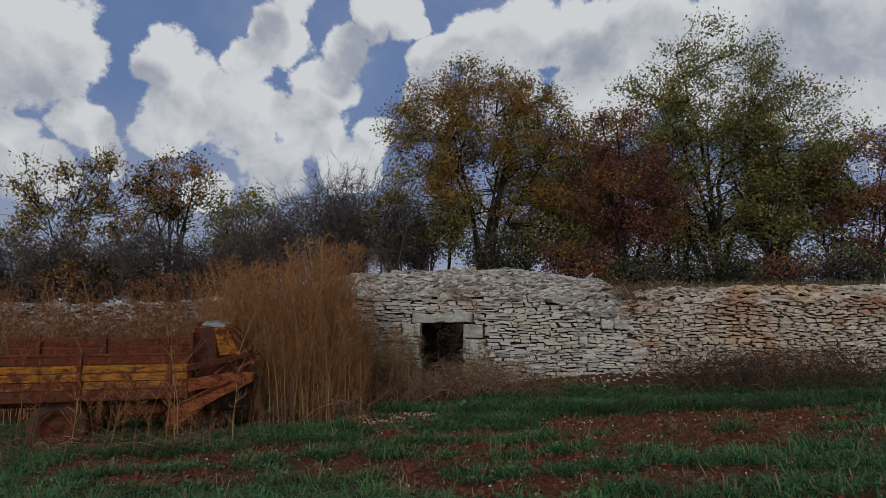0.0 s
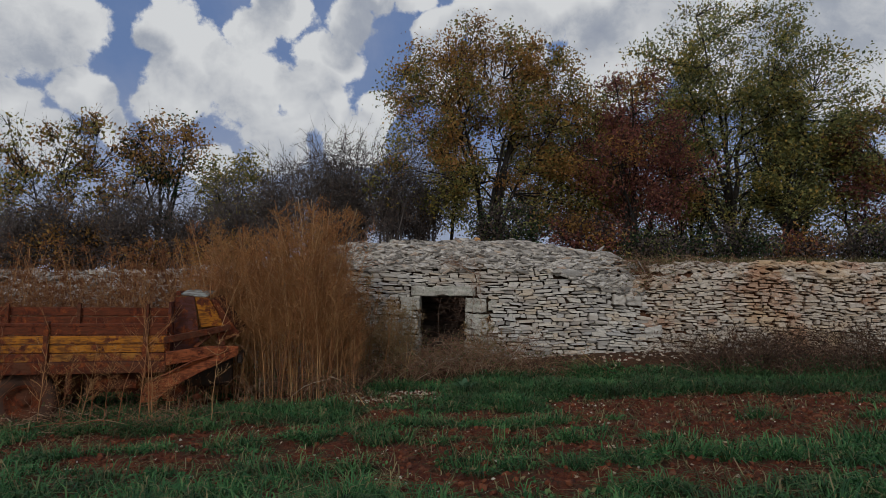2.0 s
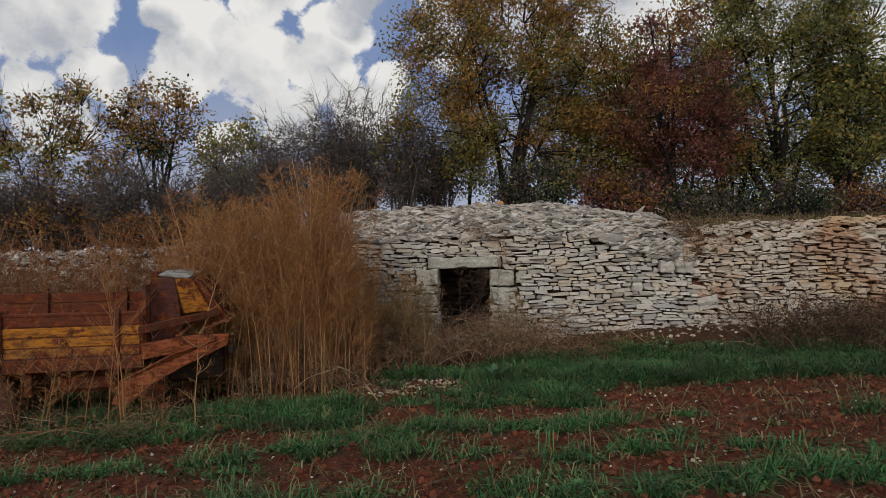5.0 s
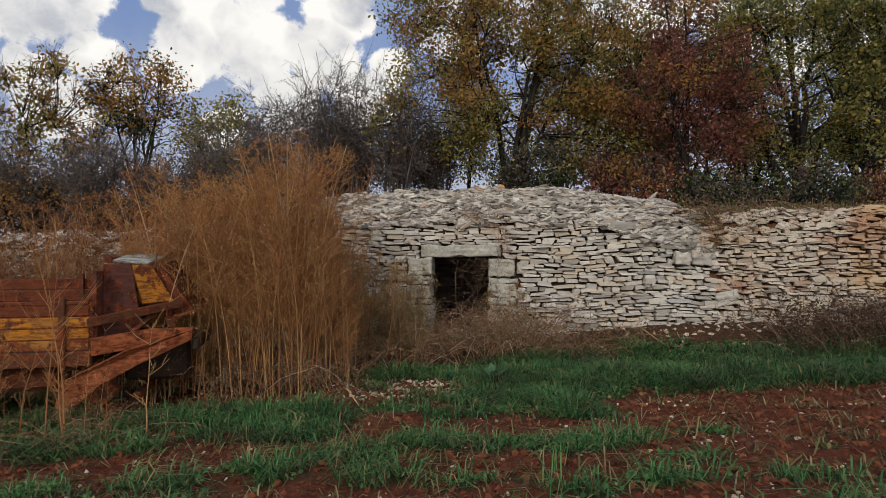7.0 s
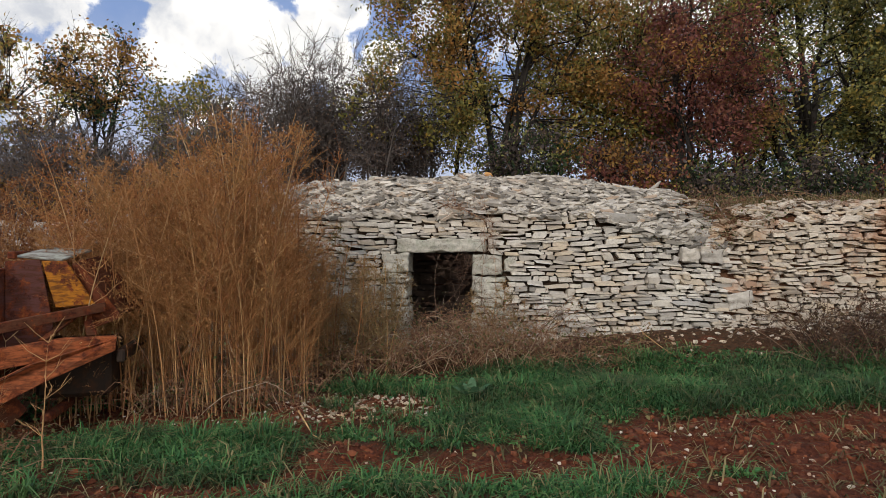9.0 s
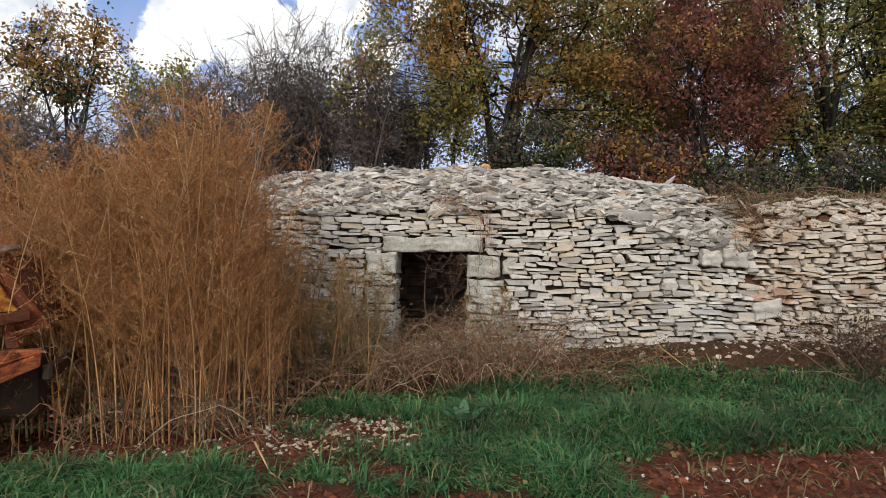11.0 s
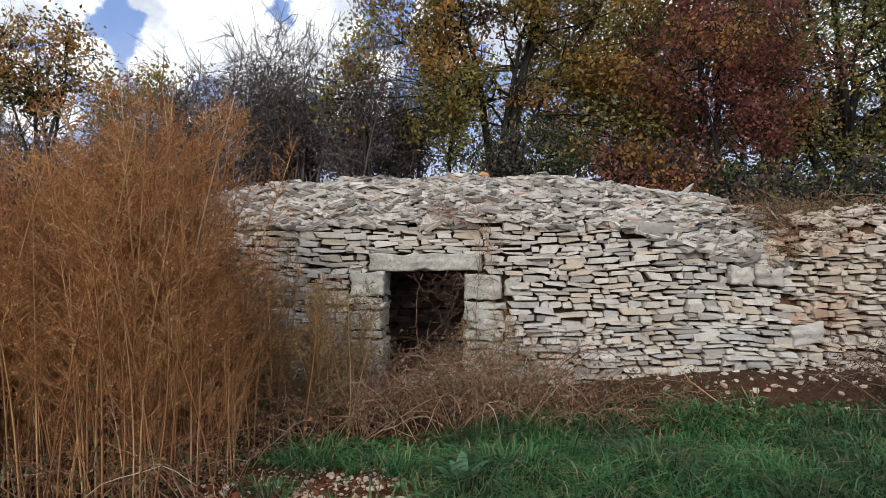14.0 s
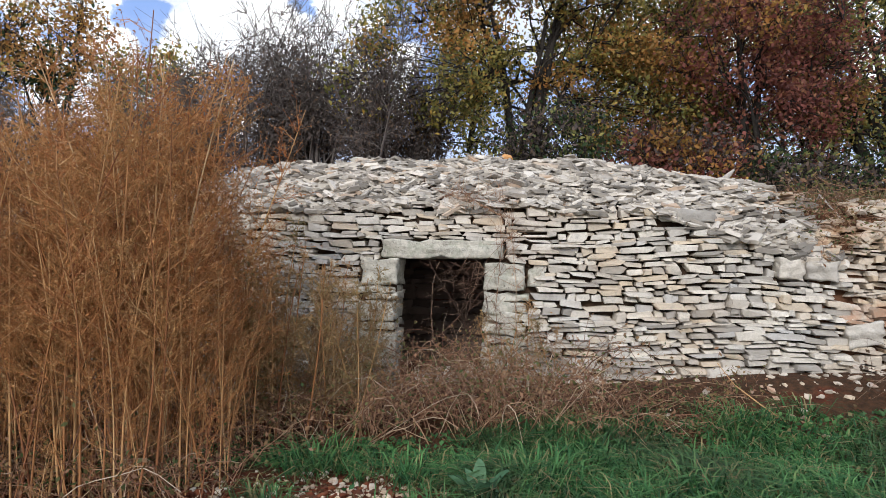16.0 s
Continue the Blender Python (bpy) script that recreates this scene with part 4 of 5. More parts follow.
def weed_field(count):
    """The growth behind the wreck, too dense to count."""
    thing = root("dried_weed_thicket", pose(-6.5, 11, 0), "dense thicket of dried russet weeds along the wall", "weeds", "", "stuff")
    kinds = {}
    sparse = [weed_proto(140 + k, 2.3, M_RUSSET, M_DRY, 15, "field_weed", 0.2, 0.032) for k in range(4)]
    for _ in range(count):
        x, y = rng.uniform(-10.8, -3.2), rng.uniform(9.9, 12.0)
        m = np.array(pose(x + 6.5, y - 11, ground_z(x, y) - 0.02, rng.normal(0, 6), rng.normal(0, 6), rng.uniform(0, 360)) @ Matrix.Scale(rng.uniform(0.66, 1.12), 4))
        for ch in sparse[int(rng.integers(4))].children:
            me = ch.data
            v = np.empty(len(me.vertices) * 3, dtype=np.float32)
            me.vertices.foreach_get("co", v)
            f = np.empty(len(me.loops), dtype=np.int32)
            me.loops.foreach_get("vertex_index", f)
            vs, fs = kinds.setdefault(ch.name.split(".")[0], ([], []))
            fs.append(f.reshape(-1, 4) + sum(len(q) for q in vs))
            vs.append(v.reshape(-1, 3) @ m[:3, :3].T + m[:3, 3])
    for q in sparse:
        for o in (*q.children_recursive, q):
            bpy.data.objects.remove(o)
    for key, (vs, fs) in kinds.items():
        ob = fast_mesh(key, np.concatenate(vs), np.concatenate(fs), M_RUSSET_J if key == "foliage" else M_DRY, thing)
        tagged(ob, "", "", "", "stuff")


weed_field(430)
for _ in range(14):
    x, y = rng.uniform(-4.5, -2.9), rng.uniform(7.5, 8.2)
    placed(weeds[int(rng.integers(6))], x, y, rng.uniform(0.25, 0.45), 8)
for _ in range(44):
    x, y = -0.55 - 1.2 * rng.random() ** 0.85, rng.uniform(10.2, 11.05)
    placed(wisps[int(rng.integers(3))], x, y, rng.uniform(0.6, 1.0) * (0.70 - 0.38 * x), 9)
for _ in range(7):
    x, y = rng.uniform(0.45, 1.0), rng.uniform(10.6, 10.95)
    placed(wisps[int(rng.integers(3))], x, y, rng.uniform(0.45, 0.65), 9)


# ---- wrecked truck ----
def paint_over_rust(paint, amount):
    def build(n, p):
        rust = n.ramp(n.noise(p, 11, 9, 0.78).outputs["Fac"], [(0.32, (0.018, 0.006, 0.004)), (0.46, (0.085, 0.019, 0.008)), (0.58, (0.21, 0.050, 0.014)), (0.72, (0.40, 0.13, 0.03))])
        chip = n.span(n.noise(p, 6, 8, 0.75).outputs["Fac"], amount - 0.04, amount + 0.05)
        streak = n.noise(n.vec("MULTIPLY", p, (3.0, 3.0, 14.0)), 2.5, 6, 0.7).outputs["Fac"]
        worn = n.mix(n.math("MULTIPLY", n.span(streak, 0.40, 0.62), 0.8), paint, (0.075, 0.024, 0.010))
        return n.mix(chip, worn, rust)
    return build


M_YELLOW = material("worn_yellow_paint", paint_over_rust((0.50, 0.185, 0.014), 0.54), 0.7, (40, 0.5, 0.006))
M_RUST = material("rusty_steel", paint_over_rust((0.12, 0.045, 0.022), 0.50), 0.85, (40, 0.7, 0.008))
M_RUSTRED = material("orange_rust_plate", paint_over_rust((0.36, 0.100, 0.034), 0.54), 0.85, (40, 0.7, 0.008))
M_PLUM = material("faded_oxide_paint", paint_over_rust((0.11, 0.042, 0.036), 0.50), 0.8, (40, 0.6, 0.006))
M_GREYSHEET = material("grey_weathered_sheet", paint_over_rust((0.40, 0.42, 0.37), 0.66), 0.75, (40, 0.5, 0.005))
# Darker brown than the other truck steel, for engine block and bumper.
M_DARK_IRON = material("oily_dark_iron", blend_colour(lambda n: 0.5, [(0, (0.025, 0.018, 0.014)), (1, (0.05, 0.032, 0.022))], 12, (0.09, 0.035, 0.015), 0.7), 0.8, (40, 0.7, 0.01))
M_TYRE = material("dusty_rubber", blend_colour(lambda n: 0.5, [(0, (0.06, 0.035, 0.025)), (1, (0.11, 0.06, 0.04))], 8, (0.17, 0.06, 0.03), 0.7), 0.9, (30, 0.6, 0.01))
M_WORN = material("yellow_paint_mostly_gone", paint_over_rust((0.40, 0.17, 0.03), 0.47), 0.75, (40, 0.5, 0.006))
M_PLANK = material("brown_bed_plank", paint_over_rust((0.16, 0.042, 0.017), 0.50), 0.85, (35, 0.6, 0.008))


def box(x0, x1, y0, y1, z0, z1, bevel=0.006):
    bm = bmesh.new()
    bmesh.ops.create_cube(bm, size=1, matrix=sized((x0 + x1) / 2, (y0 + y1) / 2, (z0 + z1) / 2, x1 - x0, y1 - y0, z1 - z0))
    if bevel:
        bmesh.ops.bevel(bm, geom=bm.edges, offset=bevel, segments=1, affect="EDGES")
    return bm


def plate(corners, thick):
    """A flat plate through the corners, with thickness to its far side."""
    bm = bmesh.new()
    pts = [Vector(c) for c in corners]
    nrm = (pts[1] - pts[0]).cross(pts[2] - pts[0]).normalized()
    if nrm.y < 0:
        nrm = -nrm
    front = [bm.verts.new(p) for p in pts]
    back = [bm.verts.new(p + nrm * thick) for p in pts]
    bm.faces.new(front)
    bm.faces.new(back[::-1])
    for i in range(len(pts)):
        j = (i + 1) % len(pts)
        bm.faces.new((front[i], back[i], back[j], front[j]))
    bmesh.ops.recalc_face_normals(bm, faces=bm.faces)
    bmesh.ops.bevel(bm, geom=bm.edges, offset=min(0.005, thick * 0.3), segments=1, affect="EDGES")
    return bm


def lathe(profile, seg, m):
    bm = bmesh.new()
    rings = []
    for k in range(seg):
        a = 2 * math.pi * k / seg
        rings.append([bm.verts.new(m @ Vector((r * math.cos(a), w, r * math.sin(a)))) for r, w in profile])
    for k in range(seg):
        a, b = rings[k], rings[(k + 1) % seg]
        for i in range(len(profile) - 1):
            bm.faces.new((a[i], a[i + 1], b[i + 1], b[i]))
    bmesh.ops.recalc_face_normals(bm, faces=bm.faces)
    for f in bm.faces:
        f.smooth = True
    return bm


def truck():
    t = root("wrecked_truck", pose(-3.57, 8.34, 0, 0, 0, 15), "abandoned rusty small truck with worn yellow plank bed, overgrown", "truck")
    for y in (0.28, 0.95):
        part("chassis_rail", box(-2.9, 0.3, y, y + 0.06, 0.28, 0.42), M_RUST, t)
    part("bed_floor", box(-2.75, 0.0, 0.0, 1.35, 0.44, 0.48), M_PLANK, t)
    part("side_beam", box(-2.75, 0.02, -0.025, 0.05, 0.38, 0.52), M_RUST, t, "rusty lower side beam")
    part("far_side_beam", box(-2.75, 0.02, 1.32, 1.38, 0.36, 0.47), M_RUST, t)
    for xa, xb in ((-2.72, -1.37), (-1.31, -0.25), (-0.20, 0.0)):
        for k in range(4):
            z = 0.53 + k * 0.109
            sag = rng.uniform(-0.004, 0.004)
            part("side_board", box(xa, xb, -0.012 + sag, 0.018 + sag, z, z + 0.098), (M_WORN, M_YELLOW, M_YELLOW, M_PLANK)[k], t,
                 ("yellow side board worn mostly to rust", "worn yellow-painted side board", "worn yellow-painted side board", "bare brown side board")[k])
    part("top_rail", box(-2.72, 0.0, -0.02, 0.03, 0.965, 1.0), M_PLANK, t)
    for x in (-2.74, -1.34, -0.225):
        part("side_post", box(x - 0.028, x + 0.028, -0.045, 0.02, 0.33, 1.03), M_RUST, t, "rusty steel side post")
    for k in range(5):
        z = 0.5 + k * 0.135
        part("far_side_board", box(-2.72, -0.05, 1.33, 1.36, z, z + 0.12), M_PLANK, t, "weathered brown side board")
    for x in (-2.3, -1.4, -0.5):
        part("far_side_post", box(x - 0.025, x + 0.025, 1.29, 1.33, 0.45, 1.22), M_RUST, t)
    part("tailgate", box(-2.79, -2.755, 0.02, 1.33, 0.5, 0.95), M_PLANK, t)
    for y in (0.2, 1.12):
        c = Matrix.Translation((-1.6, y, 0.03))
        tyre = part("wheel", lathe([(0.21, -0.08), (0.24, -0.10), (0.32, -0.105), (0.36, -0.085), (0.375, -0.03), (0.375, 0.03), (0.36, 0.085), (0.32, 0.105), (0.24, 0.10), (0.21, 0.08), (0.21, -0.08)], 32, c), M_TYRE, t, "flat dusty rubber wheel")
        part("rim", lathe([(0.0, -0.05), (0.05, -0.055), (0.06, -0.03), (0.16, -0.02), (0.19, -0.075), (0.215, -0.08), (0.215, 0.07), (0.0, 0.07)], 24, c), M_RUST, tyre, "rusty steel rim")
    part("axle", box(-1.66, -1.58, 0.2, 1.12, 0.02, 0.09, 0.02), M_RUST, t)
    for y in (0.31, 0.98):
        bm = bmesh.new()
        for k in range(4):
            half = 0.42 - 0.09 * k
            bmesh.ops.create_cube(bm, size=1, matrix=sized(-1.62, y, 0.24 - 0.018 * k, 2 * half, 0.05, 0.014))
        part("leaf_spring", bm, M_RUST, t)
    part("mudguard", box(-1.12, -1.05, 0.02, 0.35, 0.12, 0.42, 0.01), M_RUST, t)
    part("fuel_tank", box(-0.85, -0.3, 0.15, 0.5, 0.12, 0.34, 0.05), M_RUST, t, "rusty tank under the bed")
    # remains of the cab
    part("bulkhead", box(0.01, 0.045, 0.06, 1.25, 0.45, 1.28), M_PLUM, t, "dull red-brown rear cab panel")
    part("cab_side", plate([(0.05, 0.22, 0.50), (0.05, 0.24, 1.34), (0.28, 0.32, 1.35), (0.37, 0.34, 0.78), (0.34, 0.33, 0.50)], 0.03), M_PLUM, t, "dull red-brown side panel")
    part("door_panel", plate([(0.285, 0.33, 1.335), (0.46, 0.37, 1.335), (0.67, 0.42, 0.95), (0.38, 0.36, 0.93)], 0.035), M_YELLOW, t, "slanted yellow panel, flaking to rust")
    part("roof_sheet", plate([(0.10, 0.28, 1.39), (0.42, 0.39, 1.35), (0.48, 0.98, 1.43), (0.13, 0.95, 1.455)], 0.02), M_GREYSHEET, t, "grey weathered roof sheet")
    part("roof_rail", box(0.06, 0.12, 0.25, 1.0, 1.36, 1.42), M_RUST, t)
    part("windscreen_frame", plate([(0.50, 0.46, 1.33), (0.58, 0.95, 1.38), (0.95, 1.0, 0.88), (0.84, 0.47, 0.84)], 0.04), M_RUST, t, "rusty sloping windscreen frame")
    part("hood_side", plate([(0.47, 0.45, 1.30), (0.55, 0.46, 1.30), (0.88, 0.47, 0.82), (0.66, 0.45, 0.74)], 0.03), M_PLANK, t)
    part("cross_beam", plate([(-0.01, -0.03, 0.74), (-0.01, -0.03, 0.83), (0.76, 0.40, 0.965), (0.76, 0.40, 0.885)], 0.06), M_RUST, t, "rusty beam along the cab")
    part("front_fender", plate([(0.03, -0.03, 0.47), (0.03, -0.03, 0.64), (0.5, 0.2, 0.69), (0.88, 0.31, 0.68), (0.86, 0.30, 0.60), (0.45, 0.12, 0.52)], 0.05), M_RUSTRED, t, "rusted orange-brown fender")
    part("front_fender", plate([(-0.22, -0.20, 0.04), (-0.16, -0.18, 0.27), (0.32, -0.02, 0.51), (0.88, 0.29, 0.665), (0.87, 0.28, 0.555), (0.42, 0.0, 0.36), (0.12, -0.13, 0.20), (-0.05, -0.18, 0.04)], 0.05), M_RUSTRED, t, "rusted sloping fender plate")
    part("torn_panel", plate([(0.02, -0.02, 0.02), (-0.06, 0.0, 0.24), (0.12, 0.08, 0.34), (0.26, 0.12, 0.12), (0.16, 0.06, 0.0)], 0.02), M_RUST, t, "torn rusty panel hanging down")
    part("fender_lip", plate([(-0.16, -0.18, 0.27), (0.32, -0.02, 0.51), (0.35, 0.26, 0.53), (-0.12, 0.08, 0.29)], 0.02), M_RUST, t)
    part("engine_block", box(0.18, 0.78, 0.45, 0.92, 0.12, 0.62, 0.04), M_DARK_IRON, t, "dark engine block")
    part("front_axle", box(0.35, 0.43, 0.1, 1.2, 0.0, 0.08, 0.02), M_RUST, t)
    part("bumper", box(0.86, 0.93, 0.32, 1.15, 0.44, 0.56, 0.015), M_DARK_IRON, t)
    part("strut", plate([(0.30, 0.2, 0.68), (0.36, 0.2, 0.68), (0.62, 0.38, 0.92), (0.56, 0.38, 0.92)], 0.03), M_RUST, t)
    part("strut", plate([(0.62, 0.36, 0.68), (0.70, 0.38, 0.68), (0.62, 0.42, 0.94), (0.56, 0.40, 0.94)], 0.03), M_RUST, t)


truck()


# ---- brambles, vines, branch ----
M_DARKTWIG = material("dark_bramble_stems", blend_colour(island, [(0, (0.06, 0.032, 0.022)), (0.7, (0.14, 0.075, 0.05)), (1, (0.32, 0.22, 0.15))], 3), 0.85)
L_DARK = leaf_material("dark_dry_bramble_leaves", [(0, (0.05, 0.035, 0.025)), (0.5, (0.11, 0.065, 0.04)), (0.8, (0.15, 0.11, 0.055)), (1, (0.26, 0.13, 0.08))])


def bramble(x0, x1, y0, y1, high, count, seed, label, leafy=1500, mat=L_LITTER, surface=ground_z, wood=M_TWIG):
    r = np.random.default_rng(seed)
    xc, yc = (x0 + x1) / 2, (y0 + y1) / 2
    zc = surface(xc, yc)
    thing = root("bramble_bush", pose(xc, yc, zc), label, "bramble")
    stems, spots = Tubes(3), []
    for _ in range(count):
        x, y = r.uniform(x0, x1), r.uniform(y0, y1)
        p = np.array([x - xc, y - yc, surface(x, y) - zc - 0.02])
        az, long, up = r.uniform(0, 6.28), r.uniform(0.35, 1.0), high * r.uniform(0.4, 1.15)
        t = np.linspace(0, 1, 8)
        arc = np.stack([math.cos(az) * long * t, 0.5 * math.sin(az) * long * t, up * np.sin(t * r.uniform(1.4, 2.9))], 1)
        path = p + arc + np.cumsum(r.normal(0, 0.016, (8, 3)), 0)
        k = r.uniform(0.002, 0.0058)
        stems.add(path, k * (1 - 0.6 * t))
        spots.append(path[r.integers(1, 8, 12)] + r.normal(0, 0.04, (12, 3)))
        for _ in range(3):
            i = int(r.integers(2, 7))
            e = path[i] + r.normal(0, 0.11, 3)
            stems.add([path[i], (path[i] + e) / 2 + r.normal(0, 0.02, 3), e], [k * 0.5, k * 0.4, k * 0.25])
            spots.append(e + r.normal(0, 0.02, (2, 3)))
    stems.make("stem", wood, thing)
    c = np.concatenate(spots)
    c = c[r.permutation(len(c))[:leafy]]
    v, f = leaves_arrays(c, 0.035, r, 0.5, 0.6)
    fast_mesh("foliage", v, f, mat, thing)


bramble(-1.7, -0.4, 10.1, 10.95, 0.45, 190, 201, "brown bramble tangle at the foot of the stone face")
bramble(-0.6, 0.6, 10.2, 11.0, 0.50, 230, 202, "brown bramble tangle before the low doorway")
bramble(0.4, 1.5, 10.15, 10.85, 0.50, 190, 203, "brown bramble tangle beside the doorway")
bramble(1.3, 2.6, 10.1, 10.7, 0.14, 45, 204, "low dry bramble below the stone face")
bramble(3.9, 5.3, 9.75, 10.45, 0.48, 230, 205, "dark dry bramble along the stone wall", 2600, L_DARK, ground_z, M_DARKTWIG)
bramble(5.0, 7.0, 9.3, 10.1, 0.52, 270, 206, "dark dry bramble along the stone wall", 3200, L_DARK, ground_z, M_DARKTWIG)
bramble(3.38, 3.85, 11.15, 11.9, 0.14, 110, 211, "low olive-brown shrub growing in the gap between hut and wall", 1500, L_LITTER, heap_z)
bramble(4.3, 6.2, 11.2, 11.5, 0.12, 60, 212, "dry creeper on the crumbling wall top", 500, L_LITTER, heap_z)
bramble(-3.4, -1.5, 9.1, 10.4, 0.8, 80, 210, "tangled dry stems among tall weeds", 900)
bramble(-2.9, -1.2, 9.0, 9.9, 0.35, 150, 207, "dry undergrowth at the foot of tall weeds")
bramble(-10.5, -4.0, 11.2, 12.2, 1.3, 420, 209, "dark tall bramble against the low stone wall", 2600)
bramble(-6.5, -3.0, 7.4, 8.3, 0.22, 150, 208, "dry grass and bramble grown round the wreck")


def vine(name, runs, seed, label, twigs=60, spread=0.09, mat=M_TWIG):
    r = np.random.default_rng(seed)
    thing = root(name, pose(*runs[0][0]), label, "vine")
    o = np.array(runs[0][0])
    tubes = Tubes(4)
    for pts in runs:
        pts = np.array(pts, dtype=float) - o
        t = np.linspace(0, 1, 14)
        k = np.linspace(0, 1, len(pts))
        fit = np.polyfit(k, pts, min(3, len(pts) - 1))
        path = np.stack([np.polyval(fit[:, i], t) for i in range(3)], 1) + np.cumsum(r.normal(0, 0.012, (14, 3)), 0) * np.sin(t * math.pi)[:, None]
        tubes.add(path, 0.0032 * (1.1 - 0.7 * t))
        for _ in range(twigs // len(runs)):
            i = int(r.integers(1, 14))
            e = path[i] + r.normal(0, spread, 3) * (1, 0.4, 1)
            tubes.add([path[i], (path[i] + e) / 2 + r.normal(0, 0.02, 3), e], [0.0019, 0.0015, 0.0008])
    tubes.make("stem", mat, thing)


vine("dead_vine", [[(0.62, 11.08, 0.25), (0.55, 11.2, 0.9), (0.58, 11.3, 1.5), (0.52, 11.55, 2.1)], [(0.70, 11.08, 0.3), (0.66, 11.25, 1.2), (0.60, 11.42, 1.75), (0.42, 11.6, 2.12)],
                   [(0.55, 11.4, 1.8), (0.2, 11.5, 1.95), (0.0, 11.6, 2.0)]], 301, "dry leafless vine climbing beside the doorway", 330, 0.12)
hang = []
for k in range(6):
    xa, xb = float(rng.uniform(-0.38, 0.36)), float(rng.uniform(-0.36, 0.34))
    side = float(rng.uniform(-0.25, 0.25))
    hang.append([(xa, 11.32, 1.36 if k % 3 else 0.9), ((xa + xb) / 2 + side, 11.26, float(rng.uniform(0.75, 1.15))), (xb + side * 0.4, 11.2, 0.55), (xb, 11.12, 0.2)])
for k in range(5):
    xa = float(rng.uniform(0.05, 0.36))
    hang.append([(xa, 11.36, 1.36), (xa + float(rng.uniform(-0.15, 0.05)), 11.3, 1.22), (xa - 0.1, 11.27, float(rng.uniform(0.95, 1.1)))])
vine("dead_vine", hang, 302, "dry vine stems hanging in the dark doorway", 260, 0.07, M_DARKTWIG)


def sapling(x, y, high, seed):
    r = np.random.default_rng(seed)
    thing = root("bare_sapling", pose(x, y, ground_z(x, y) - 0.02), "thin pale leafless sapling standing before the wreck", "sapling", "bare saplings by the wreck")
    tubes = Tubes(4)
    t = np.linspace(0, 1, 8)
    path = np.stack([high * r.normal(0, 0.1) * t ** 1.4, high * r.normal(0, 0.05) * t, high * t], 1) + np.cumsum(r.normal(0, 0.008, (8, 3)), 0)
    tubes.add(path, 0.0075 * (1.1 - t))
    for _ in range(13):
        i = int(r.integers(2, 8))
        az = r.uniform(0, 6.28)
        d = np.array([math.cos(az), math.sin(az) * 0.6, r.uniform(0.5, 1.2)]) * high * r.uniform(0.08, 0.26)
        tubes.add([path[i], path[i] + d * 0.5 + r.normal(0, 0.015, 3), path[i] + d], [0.003, 0.0022, 0.001])
        e = path[i] + d * 0.6
        tubes.add([e, e + d[[1, 0, 2]] * 0.25, e + d[[1, 0, 2]] * 0.5], [0.0022, 0.0018, 0.001])
    tubes.make("stem", M_DRY, thing)


for i in range(17):
    sapling(float(rng.uniform(-5.6, -2.7)), float(rng.uniform(7.6, 8.25)) + (0.5 if i % 4 == 0 else 0), float(rng.uniform(0.7, 1.75)), 600 + i)
def lying(pts):
    return [(x, y, heap_z(x, y) + up) for x, y, up in pts]


branch = Tubes(7)
branch.add(lying([(3.1, 12.68, 0.12), (3.27, 12.35, 0.13), (3.42, 12.08, 0.11), (3.52, 11.85, 0.10), (3.6, 11.6, 0.08), (3.64, 11.35, 0.04)]), [0.030, 0.027, 0.023, 0.019, 0.015, 0.008])
branch.add(lying([(3.50, 11.90, 0.10), (3.58, 11.86, 0.18), (3.62, 11.82, 0.28)]), [0.018, 0.013, 0.006])
branch.add(lying([(3.12, 12.64, 0.12), (3.18, 12.62, 0.20), (3.24, 12.63, 0.28)]), [0.04, 0.03, 0.012])
branch.add(lying([(3.2, 12.48, 0.13), (3.08, 12.36, 0.10), (2.98, 12.22, 0.09)]), [0.016, 0.011, 0.005])
b = branch.make("fallen_branch", material("grey_deadwood", blend_colour(lambda n: 0.5, [(0, (0.36, 0.33, 0.29)), (1, (0.48, 0.44, 0.39))], 12, (0.1, 0.08, 0.06)), 0.9, (40, 0.6, 0.01)))
tagged(b, "grey dead branch lying down the loose stones", "branch")


# ---- field growth and stones ----
def open_field(x, y):
    return y < face_y(x) - 0.15


